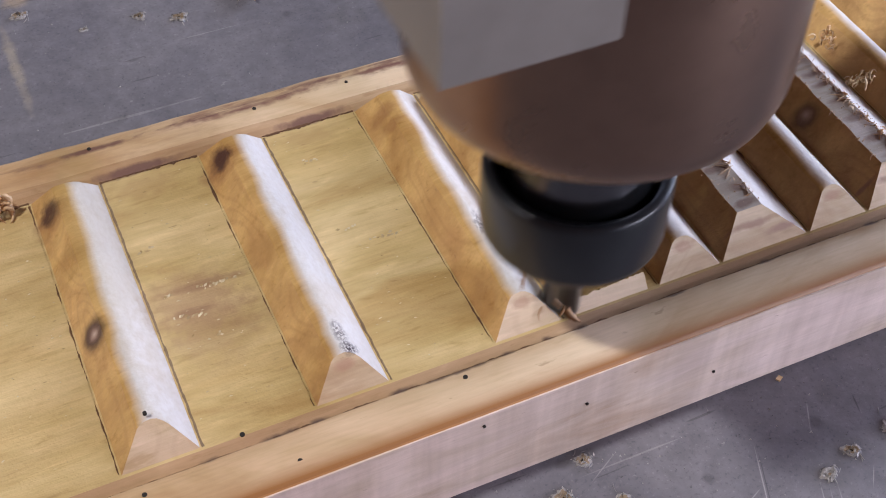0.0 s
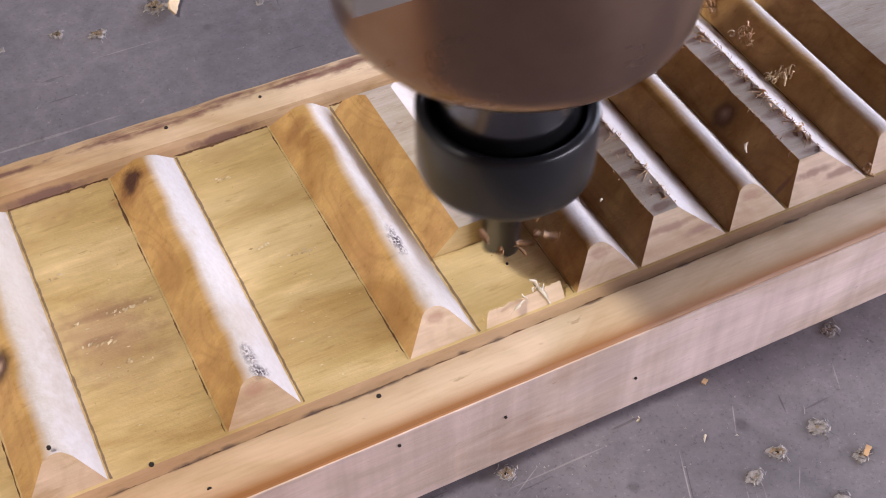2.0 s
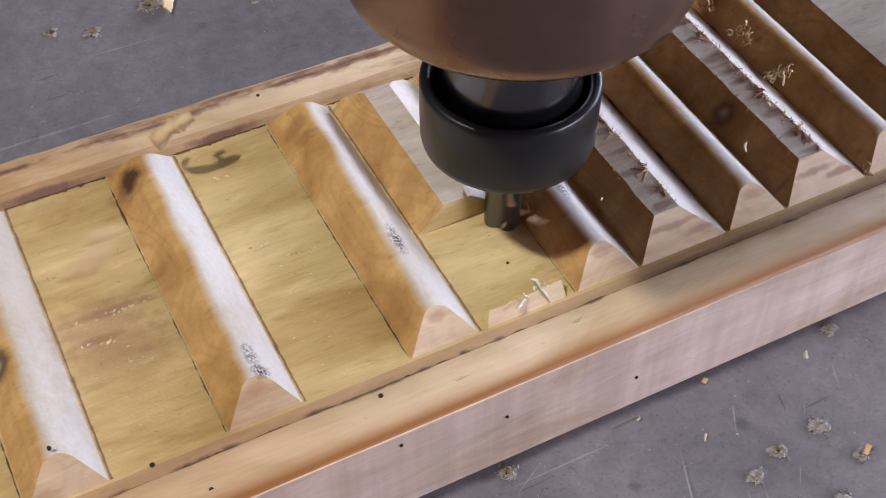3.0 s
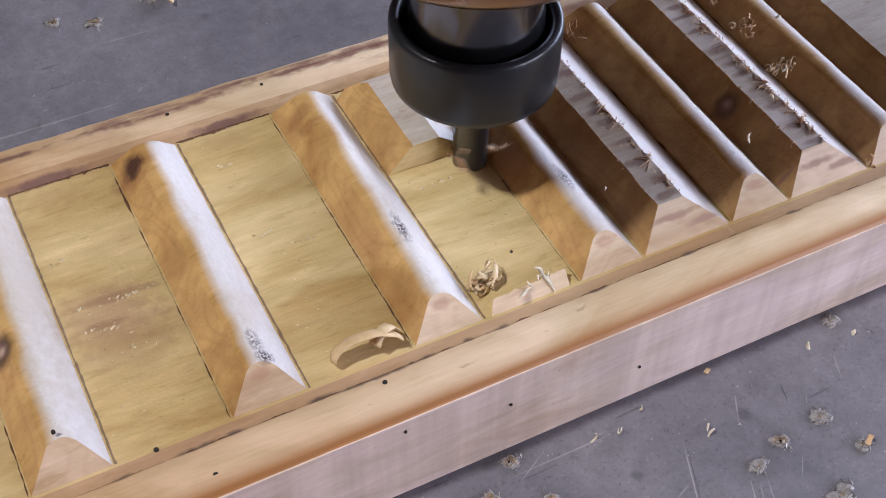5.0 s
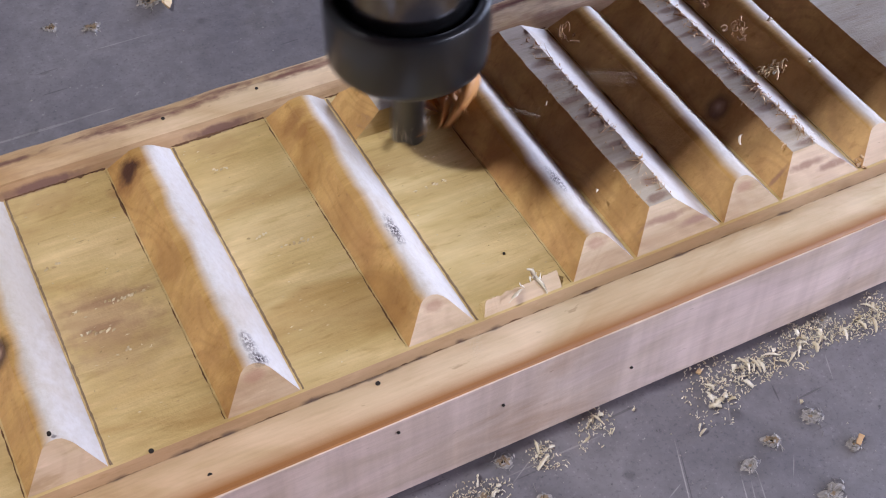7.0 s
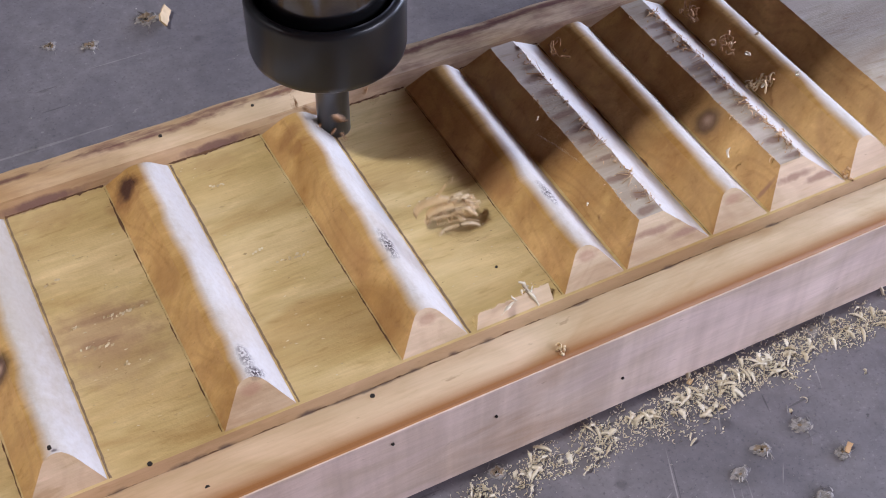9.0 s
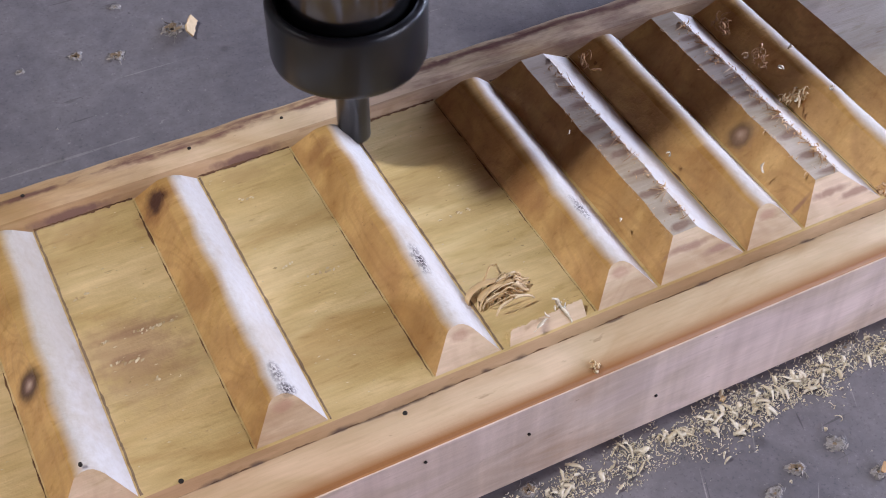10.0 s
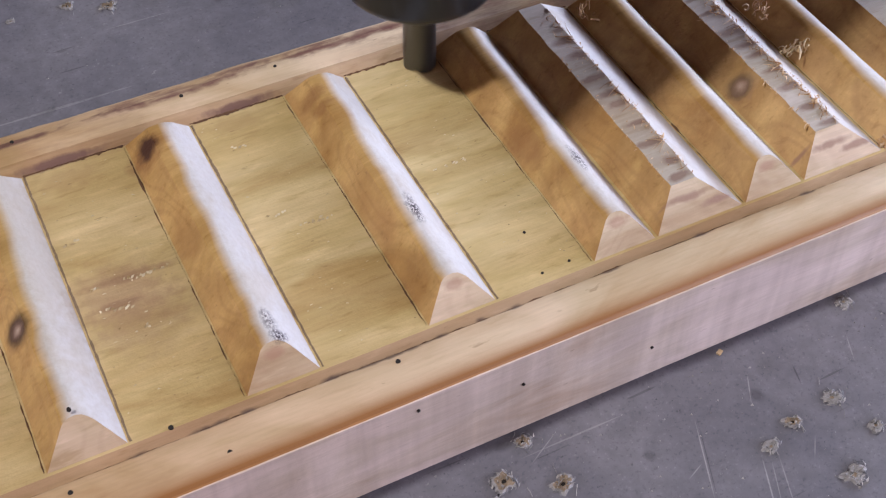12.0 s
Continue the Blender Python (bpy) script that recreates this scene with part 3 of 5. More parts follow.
def hipped(name, x0, cross, tops=(), front=1.0, back=2.0, sink=0.0006, length=L, label="", jitter=0.0):
    """A long ridge of that cross-section with sloping ends."""
    bm = bmesh.new()
    n = 36
    rows = []
    for x, h in cross:
        ya, yb = h / front, length - h / back
        row = []
        for i in range(n + 1):
            y = ya + (yb - ya) * i / n
            q = Vector((x0 * 40 + x * 300, y * 160, 1.7))
            w = 0.0 if h < 1e-6 else 1.0
            dx = w * (0.00012 + jitter) * noise.noise(q)
            row.append(bm.verts.new((x0 + x + dx, y, ZF + h - (sink if h == 0 else 0) + w * 0.00008 * noise.noise(q + Vector((3, 3, 3))))))
        rows.append(row)
    for k, (a, b) in enumerate(zip(rows, rows[1:])):
        for i in range(n):
            f = bm.faces.new((a[i], b[i], b[i + 1], a[i + 1]))
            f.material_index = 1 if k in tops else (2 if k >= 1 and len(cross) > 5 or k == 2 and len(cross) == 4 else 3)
            f.smooth = len(cross) > 5 and 0 < k < len(cross) - 2
    for i in (0, -1):
        bm.faces.new([r[i] for r in rows]).material_index = 4
    bm.faces.new([v for v in rows[0]] + [v for v in reversed(rows[-1])])
    bmesh.ops.recalc_face_normals(bm, faces=bm.faces)
    return part(name, bm, [PINE, WEATHERED, LIT_SLOPE, WARM_SLOPE, ENDCUT], board, label)


board_body()
for k in range(-6, 5):
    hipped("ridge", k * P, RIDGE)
for k in (2, 3):
    hipped("uncut_island", k * P + W, ISLAND, (1,), jitter=0.0004, label="flat-topped strip of weathered uncut wood")
hipped("uncut_field", 4 * P + W, [(0.0, 0.0), (0.0094, 0.0096), (0.06, 0.0096), (0.12, 0.0096), (0.19, 0.0096)], (1, 2, 3), label="flat weathered wood not yet carved")



def uneven_line(bm, a, b, wide, seed, z, steady=0.45):
    """A broken, uneven dark line along the foot of a cut."""
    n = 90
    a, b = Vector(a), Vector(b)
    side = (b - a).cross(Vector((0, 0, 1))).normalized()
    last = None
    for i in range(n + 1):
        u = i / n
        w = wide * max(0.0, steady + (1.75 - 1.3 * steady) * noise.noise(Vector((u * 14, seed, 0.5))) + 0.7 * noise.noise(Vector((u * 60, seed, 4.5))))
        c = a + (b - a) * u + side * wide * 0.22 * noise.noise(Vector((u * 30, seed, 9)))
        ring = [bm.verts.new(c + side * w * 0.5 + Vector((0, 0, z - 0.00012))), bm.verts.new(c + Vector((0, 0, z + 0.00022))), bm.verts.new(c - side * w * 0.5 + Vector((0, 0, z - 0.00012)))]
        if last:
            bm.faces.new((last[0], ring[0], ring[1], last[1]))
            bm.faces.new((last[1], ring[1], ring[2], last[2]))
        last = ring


LINE_BROWN = pine("line_brown_pine", (0.18, 0.09, 0.04), (0.11, 0.052, 0.024), (0.045, 0.02, 0.01), 0.8)
LINE_SHADE = pine("line_shade_pine", (0.26, 0.18, 0.11), (0.2, 0.13, 0.075), (0.12, 0.07, 0.04), 0.8)
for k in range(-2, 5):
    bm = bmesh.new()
    uneven_line(bm, (k * P - 0.0001, 0.001, 0), (k * P - 0.0001, L - 0.001, 0), 0.0010, k * 3.3, ZF, 0.2)
    part("dark_line", bm, LINE_BROWN, board, "dark broken line at the foot of a ridge")
# thin shadow beside each ridge's right foot, drawn as a grey-brown strip
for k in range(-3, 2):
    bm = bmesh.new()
    uneven_line(bm, (k * P + W + 0.0003, 0.0005, 0), (k * P + W + 0.0003, L - 0.0005, 0), 0.0009, 20 + k * 1.7, ZF, 1.15)
    part("dark_line", bm, LINE_SHADE, board, "grey-brown painted shadow line at the foot of a ridge")
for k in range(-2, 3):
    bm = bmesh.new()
    uneven_line(bm, (k * P + W, L + 0.0002, 0), ((k + 1) * P, L + 0.0002, 0), 0.0015, 40 + k * 2.1, ZF + 0.0002)
    part("dark_line", bm, LINE_BROWN, board)

for i in range(4):
    bm = bmesh.new()
    uneven_line(bm, (-0.08 + i * 0.085, -0.0047, 0), (0.005 + i * 0.085, -0.0047, 0), 0.0014, 70 + i * 2.7, 0.0492, 0.3)
    part("dark_line", bm, LINE_BROWN, board, "broken dark line along the groove beside the rail")
# the strip that the cutter clears during the clip: slices that drop to the floor of the pocket as it passes
XS = P + W
slices = []
YS = [0.0082 + 0.0034 * i for i in range(30)]
for ya, yb in zip(YS, YS[1:]):
    bm = bmesh.new()
    ends = []
    for y in (ya, yb):
        lim = min(y, max(0.0, (L - y)) * 1.15, 0.0096)
        s = lim / 0.0096
        pts = [(0.0, 0.0), (0.0094 * s, lim), (0.0324 - 0.0137 * s, lim), (0.0324, 0.0)]
        ends.append([bm.verts.new((XS + x, y, ZF + h - (0.0006 if h == 0 else 0))) for x, h in pts])
    a, b = ends
    for k in range(4):
        f = bm.faces.new((a[k], a[(k + 1) % 4], b[(k + 1) % 4], b[k]))
        f.material_index = 1 if k == 1 else (2 if k == 2 else 3)
    bm.faces.new(a)
    bm.faces.new(b)
    bmesh.ops.recalc_face_normals(bm, faces=bm.faces)
    slices.append((part("uncut_slice", bm, [PINE, WEATHERED, LIT_SLOPE, WARM_SLOPE], board), 0.5 * (ya + yb)))

# the low lip left standing along the front of that pocket
lips = []
for i in range(8):
    xa, xb = XS + 0.0025 + i * 0.0033, XS + 0.0025 + (i + 1) * 0.0033
    bm = bmesh.new()
    nseg = 6
    rows = []
    for j in range(nseg + 1):
        x = xa + (xb - xa) * j / nseg
        h = 0.0033 + 0.0008 * (x - XS) / 0.029 + 0.0003 * noise.noise(Vector((x * 500, 2, 5))) + 0.0004 * noise.noise(Vector((x * 2300, 4, 5)))
        h = min(h, max(0.0002, (x - XS - 0.0022) * 1.6))
        rows.append([bm.verts.new(v) for v in ((x, 0.0, ZF - 0.0006), (x, h / 1.0, ZF + h), (x, h + 0.0006, ZF + h * 0.9), (x, 0.0066, ZF - 0.0006))])
    for a, b in zip(rows, rows[1:]):
        for k in range(4):
            bm.faces.new((a[k], b[k], b[(k + 1) % 4], a[(k + 1) % 4])).material_index = 1 if k == 0 else 0
    bm.faces.new(rows[0])
    bm.faces.new(rows[-1])
    bmesh.ops.recalc_face_normals(bm, faces=bm.faces)
    lips.append((part("front_lip", bm, [PINE, RAIL], board), 0.5 * (xa + xb)))

for x, y, z, r in ((-0.0213, 0.0, ZF, 0.0008), (-0.0102, -0.0155, 0.0511, 0.0008), (0.0415, -0.0086, 0.0513, 0.0008), (0.0942, -0.0153, 0.0509, 0.0007), (0.1678, -0.0190, 0.049, 0.0007),
                   (0.0403, -0.0177, 0.0501, 0.0008), (0.0943, 0.0034, ZF, 0.0005), (0.1039, 0.0041, ZF, 0.0005), (0.0975, 0.02, ZF, 0.0005), (-0.0506, -0.0092, 0.0513, 0.0008),
                   (-0.0317, 0.1245, 0.0516, 0.0007), (0.024, 0.1217, 0.0518, 0.0007), (0.0575, 0.1222, 0.0518, 0.0006), (-0.0440, 0.0098, 0.0595, 0.0006), (0.0020, 0.034, ZF, 0.0005)):
    bm = bmesh.new()
    bmesh.ops.create_cone(bm, cap_ends=True, segments=10, radius1=r, radius2=r * 0.9, depth=0.0008)
    ob = part("nail_hole", bm, HOLE, board, "small dark nail hole")
    ob.matrix_basis = pose(x, y, z - 0.0001, 30 if y < -0.012 else 0)
for x, z in ((0.0415, 0.0443), (0.1201, 0.0272), (0.075, 0.036)):
    bm = bmesh.new()
    bmesh.ops.create_cone(bm, cap_ends=True, segments=8, radius1=0.0005, radius2=0.0005, depth=0.0006)
    ob = part("nail_hole", bm, HOLE, board)
    ob.matrix_basis = pose(x, -0.0214, z, 90)

def ribbon(bm, length, width, curl, twist=0.6, seed=0, thick=0.00022):
    """A curled shaving: a thin closed strip wound round an arc that opens out."""
    g = random.Random(seed)
    n = max(5, int(length / 0.0009))
    rings = []
    p, a = Vector((0, 0, 0)), g.uniform(0, 6.28)
    tilt = g.uniform(-0.5, 0.5)
    for i in range(n + 1):
        u = i / n
        a += curl / n * (0.6 + 0.8 * u + 0.4 * g.uniform(-1, 1))
        d = Vector((math.cos(a), 0.25 * math.sin(twist * 3 * u + tilt), math.sin(a)))
        d.normalize()
        p = p + d * (length / n)
        side = Vector((0.2 * math.sin(a + twist), 1, 0.3 * math.cos(twist * 5 * u)))
        side.normalize()
        up = d.cross(side)
        w = width * (0.35 + 0.65 * math.sin(math.pi * min(1, 0.12 + u * 0.86))) * (1 + 0.25 * g.uniform(-1, 1)) / 2
        rings.append([bm.verts.new(p + side * s * w + up * t * thick) for s, t in ((-1, 0), (0.0, 0.6), (1, 0), (0.0, -0.6))])
    for q, r in zip(rings, rings[1:]):
        for k in range(4):
            f = bm.faces.new((q[k], q[(k + 1) % 4], r[(k + 1) % 4], r[k]))
            f.smooth = True
    bm.faces.new(rings[0])
    bm.faces.new(rings[-1])
    return rings


# ---- the spindle ----
spindle = tagged(new("router_spindle"), "milling spindle with black collet nut, spinning cutter and beige clamp", "spindle")
bm = lathe([(0.0, 0.0), (0.0052, 0.0), (0.0056, 0.0004), (0.0056, 0.020), (0.0060, 0.022), (0.0060, 0.040), (0.0, 0.040)], 32)
for v in bm.verts:
    a = math.atan2(v.co.y, v.co.x)
    if v.co.z < 0.021:
        k = 1 - 0.32 * max(0.0, math.sin(2 * a + v.co.z * 260)) ** 2
        v.co.x *= k
        v.co.y *= k
part("cutter", bm, CUTTER_STEEL, spindle, "grey steel fluted end mill")
part("collet_nut", lathe([(0.0062, 0.0357), (0.0218, 0.0355), (0.0240, 0.0358), (0.0251, 0.0370), (0.0255, 0.0390), (0.0257, 0.0570), (0.0255, 0.0583), (0.0248, 0.0591), (0.0233, 0.0590), (0.0223, 0.0583), (0.0216, 0.0540), (0.0209, 0.0500)], 96), NUT, spindle, "matt black steel collet nut")
part("shaft", lathe([(0.0211, 0.0495), (0.0204, 0.0540), (0.0197, 0.0640), (0.0194, 0.0740), (0.0204, 0.0790), (0.0209, 0.0930)], 96), SHAFT, spindle, "polished dark steel spindle nose")
part("spindle_body", lathe([(0.0209, 0.0905), (0.0347, 0.0902), (0.0392, 0.0908), (0.0428, 0.0925), (0.0453, 0.0955), (0.0467, 0.0995), (0.0471, 0.1040), (0.0471, 0.3600), (0.0, 0.3600)], 128), BODY, spindle, "brushed metal cylindrical spindle body")
g = random.Random(31)
clinging = []
for i in range(11):
    bm = bmesh.new()
    ribbon(bm, g.uniform(0.004, 0.010), g.uniform(0.0008, 0.0024), g.uniform(1.2, 4), seed=700 + i)
    a, r = g.uniform(0, 6.28), (g.uniform(0.005, 0.0085) if i < 6 else g.uniform(0.010, 0.0165))
    turn = Euler((g.uniform(-0.7, 0.7), g.uniform(-0.7, 0.7), a)).to_matrix()
    c = sum((v.co for v in bm.verts), Vector()) / len(bm.verts)
    for v in bm.verts:
        v.co = turn @ (v.co - c)
    low = min(v.co.z for v in bm.verts)
    up = (g.uniform(0.0005, 0.004) if i < 6 else g.uniform(0.010, 0.020)) - low
    for v in bm.verts:
        v.co += Vector((r * math.cos(a), r * math.sin(a), up))
    clinging.append(part("clinging_shaving", bm, BROWNED, spindle, "orange-brown shaving whirling round the end mill"))
bm = bmesh.new()
box(bm, (-0.0612, -0.0435, 0.1380), (-0.0230, 0.05, 0.33))
bevelled(bm, 0.006, 4)
part("clamp_block", bm, CLAMP, spindle, "beige cast spindle clamp")
bm = bmesh.new()
box(bm, (-0.0234, -0.0390, 0.1370), (0.0765, 0.05, 0.33))
bevelled(bm, 0.003, 3)
part("clamp_block", bm, CLAMP, spindle)
bm = bmesh.new()
box(bm, (-0.06, 0.05, 0.20), (0.09, 0.07, 0.5))
bevelled(bm, 0.003, 2)
part("mounting_plate", bm, CLAMP, spindle)


# ---- shavings ----
rnd = random.Random(7)


def scattered(bm, seed, count, spread, length, width, curl, lift=0.0, thick=0.00022, tip=0.9):
    """Many ribbons turned at random; those of a mesh lie with their lowest point at z = 0."""
    g = random.Random(seed)
    for i in range(count):
        piece = bmesh.new()
        ribbon(piece, g.uniform(*length), g.uniform(*width), g.uniform(*curl) * g.choice((-1, 1)), seed=seed * 131 + i, thick=thick)
        turn = Euler((g.uniform(-tip, tip) + (1.57 if tip < 0.9 else 0), g.uniform(-tip, tip), g.uniform(0, 6.28))).to_matrix()
        c = sum((v.co for v in piece.verts), Vector()) / len(piece.verts)
        r = g.random() ** 0.7
        a = g.uniform(0, 6.28)
        shift = Vector((math.cos(a) * r * spread[0], math.sin(a) * r * spread[1], 0))
        pts = [turn @ (v.co - c) for v in piece.verts]
        low = min(q.z for q in pts)
        rise = g.random() * lift * (1 - r * 0.8)
        new_v = [bm.verts.new(q + shift + Vector((0, 0, rise - low))) for q in pts]
        piece.verts.index_update()
        for f in piece.faces:
            h = bm.faces.new([new_v[v.index] for v in f.verts])
            h.smooth = True
        piece.free()


def clump(name, seed, count, spread, length, width, curl, lift, material, label, category, group=""):
    bm = bmesh.new()
    scattered(bm, seed, count, spread, length, width, curl, lift)
    return tagged(link(name, bm, material), label, category, group)


# torn pits in the bed, with frayed flaps of its face round them
def torn_pit(size, bare, seed):
    """A shallow mound of ragged, lifted flaps round a bare middle and a small dark hole, with loose fibres drawn out to one side."""
    bm = bmesh.new()
    g = random.Random(seed)
    n = 30
    rim = [1 + 0.55 * noise.noise(Vector((math.cos(6.283 * i / n) * 1.3, math.sin(6.283 * i / n) * 1.3, seed * 0.7))) for i in range(n)]
    rings = []
    for r, h in ((0.0034, -0.0002), (0.0028, 0.0002), (0.0021, 0.0005), (0.0013, 0.0003), (0.0006, 0.0001)):
        ring = []
        for i in range(n):
            a = 6.283 * i / n
            q = r * size * rim[i] * (1 + 0.16 * g.uniform(-1, 1))
            ring.append(bm.verts.new((math.cos(a) * q, 0.85 * math.sin(a) * q, max(-0.0002, h * size * (1 + 0.9 * g.uniform(-1, 1))))))
        rings.append(ring)
    for j, (a, b) in enumerate(zip(rings, rings[1:])):
        for i in range(n):
            bm.faces.new((a[i], a[(i + 1) % n], b[(i + 1) % n], b[i])).material_index = 1 if bare and j >= 2 else (3 if j == 0 else 0)
    bm.faces.new(rings[-1]).material_index = 2 if bare else 1
    for i in range(int(34 * size)):
        # thin flaps: quads lifted at one side
        a = g.uniform(0, 6.283)
        r = g.uniform(0.0010, 0.0036) * size * rim[int(a / 6.283 * n) % n]
        c = Vector((math.cos(a) * r, 0.85 * math.sin(a) * r, 0.0001))
        t = a + 1.57 + g.gauss(0, 0.6)
        d, e = Vector((math.cos(t), math.sin(t), 0)), Vector((-math.sin(t), math.cos(t), 0))
        ln, wd, up = g.uniform(0.0006, 0.0020) * size, g.uniform(0.0001, 0.00042), g.uniform(0.0002, 0.0010) * size
        v = [bm.verts.new(q) for q in (c - d * ln / 2, c - e * wd, c + d * ln / 2 + Vector((0, 0, up)), c + e * wd + Vector((0, 0, up * 0.8)))]
        for f in ((0, 1, 3), (1, 2, 3), (0, 2, 1), (0, 3, 2)):
            bm.faces.new([v[j] for j in f])
    for i in range(int(4 * size)):
        # long fibres lying on the bed
        x, y = g.gauss(0.0014, 0.0012) * size, g.gauss(0, 0.0022) * size
        t = -1.9 + g.gauss(0, 0.25)
        ln, wd = g.uniform(0.0012, 0.0036) * size, g.uniform(0.00006, 0.00014)
        bend = g.gauss(0, 0.12)
        last = None
        for j in range(5):
            p = Vector((x, y, 0.0003 * (1 - j / 5)))
            e = Vector((-math.sin(t), math.cos(t), 0)) * wd
            row = [bm.verts.new(p - e), bm.verts.new(p + Vector((0, 0, 0.00016))), bm.verts.new(p + e)]
            if last:
                bm.faces.new((last[0], row[0], row[1], last[1]))
                bm.faces.new((last[1], row[1], row[2], last[2]))
            last = row
            x, y, t = x + math.cos(t) * ln / 4, y + math.sin(t) * ln / 4, t + bend
    return bm


for i, (x, y, size, bare) in enumerate(TUFTS):
    ob = link("fibre_tuft", torn_pit(size, bare, 300 + i), [FIBRE, SAWDUST_TAN, HOLE, BED])
    tagged(ob, "torn pit with bare tan board and frayed grey flaps" if bare else "frayed grey tuft of torn fibre on the grey bed", "fibre tuft", "worn tufts on the bed").matrix_basis = pose(x, y, GZ, 0, 0, 11 * noise.noise(Vector((i * 1.7, 0, 0))))


def flake(name, sx, sy, sz, material, label, category, seed):
    """A split wood chip with a bent grain and broken ends."""
    bm = bmesh.new()
    g = random.Random(seed)
    n = 8
    rings = []
    for i in range(n + 1):
        u = i / n - 0.5
        k = 1 - 0.5 * abs(u) ** 2 + 0.15 * g.uniform(-1, 1)
        rings.append([bm.verts.new((u * sx + 0.06 * sx * g.uniform(-1, 1) * (abs(u) > 0.4), y * sy * k / 2, z * sz + 0.25 * sx * u * u + sz)) for y, z in ((-1, -0.5), (1, -0.6), (1, 0.4), (-1, 0.5))])
    for a, b in zip(rings, rings[1:]):
        for k in range(4):
            bm.faces.new((a[k], a[(k + 1) % 4], b[(k + 1) % 4], b[k]))
    bm.faces.new(rings[0])
    bm.faces.new(rings[-1])
    bmesh.ops.recalc_face_normals(bm, faces=bm.faces)
    return tagged(link(name, bm, material), label, category)


caught_chip = flake("wood_chip", 0.0034, 0.0016, 0.0006, SPLINTER, "small orange pine chip caught in a tuft on the bed", "wood chip", 3)
flake("wood_chip", 0.0105, 0.0045, 0.0009, SHAVING, "pale flat pine chip lying on the grey bed", "wood chip", 4).matrix_basis = pose(0.0580, 0.2345, GZ + 0.0022, 50, 0, 62)
flake("wood_chip", 0.0026, 0.0014, 0.0005, SHAVING, "small curled pine chip at the foot of the board", "wood chip", 5).matrix_basis = pose(0.1460, -0.0240, GZ, 0, 10, 30)
bm = bmesh.new()
ribbon(bm, 0.011, 0.0006, 0.7, seed=77)
tagged(link("thin_splinter", bm, FIBRE), "thin dark splinter lying on the bed", "splinter").matrix_basis = pose(0.0977, 0.2134, GZ + 0.0006, 90, 0, 20)

# crumbs strewn over the bed all through
bm = bmesh.new()
g = random.Random(21)
for i in range(640):
    if g.random() < 0.6:
        x, y = g.uniform(0.0, 0.42), -0.024 - abs(g.gauss(0, 0.035))
    else:
        x, y = g.uniform(-0.15, 0.3), 0.15 + abs(g.gauss(0, 0.09))
    s = g.uniform(0.00018, 0.0005)
    vs = [bm.verts.new((x + s * dx * g.uniform(0.6, 1.6), y + s * dy * g.uniform(0.6, 1.6), GZ + s * dz)) for dx, dy, dz in ((-1, 0, 0), (0.5, -0.9, 0), (0.5, 0.9, 0), (0, 0, 0.9))]
    for f in ((0, 1, 3), (1, 2, 3), (2, 0, 3), (0, 2, 1)):
        bm.faces.new([vs[k] for k in f])
tagged(link("sawdust_crumbs", bm, FIBRE), "pale sawdust crumbs strewn over the grey bed", "sawdust", kind="stuff")

# fuzz along the cut edges of the uncut strips
bm = bmesh.new()
g = random.Random(5)
for k, many in ((2, 260), (3, 330)):
    for i in range(many):
        y = g.uniform(0.012, 0.098)
        piece = bmesh.new()
        ribbon(piece, g.uniform(0.0005, 0.0017) * (1.9 if k == 3 and g.random() < 0.25 else 1), g.uniform(0.00012, 0.0005), g.uniform(0.4, 4), seed=900 + i * 7 + k, thick=0.00009)
        turn = Euler((g.uniform(-0.6, 0.6), g.uniform(-0.6, 0.6), g.uniform(0, 6.28))).to_matrix()
        x = k * P + W + 0.0187 + g.gauss(0.0, 0.0004) - (g.random() ** 4 * 0.006)
        if i % 4 == 0:
            x = k * P + W + 0.0095 + g.gauss(0.0, 0.00025)
        c = Vector((x, y, ZF + 0.0097))
        low = min((turn @ v.co).z for v in piece.verts)
        made = [bm.verts.new(c + turn @ v.co - Vector((0, 0, low + 0.0003))) for v in piece.verts]
        piece.verts.index_update()
        for f in piece.faces:
            bm.faces.new([made[v.index] for v in f.verts])
        piece.free()
for i in range(46):
    piece = bmesh.new()
    ribbon(piece, g.uniform(0.0010, 0.0028), g.uniform(0.0004, 0.0010), g.uniform(1.0, 3), seed=1900 + i, thick=0.00012)
    turn = Euler((g.uniform(-0.8, 0.8), g.uniform(-0.8, 0.8), g.uniform(0, 6.28))).to_matrix()
    k = 3 if i % 6 else 2
    c = Vector((k * P + W + 0.0178 + g.gauss(0, 0.0009), g.uniform(0.015, 0.1), ZF + 0.0093))
    low = min((turn @ v.co).z for v in piece.verts)
    made = [bm.verts.new(c + turn @ v.co - Vector((0, 0, low))) for v in piece.verts]
    piece.verts.index_update()
    for f in piece.faces:
        bm.faces.new([made[v.index] for v in f.verts])
    piece.free()
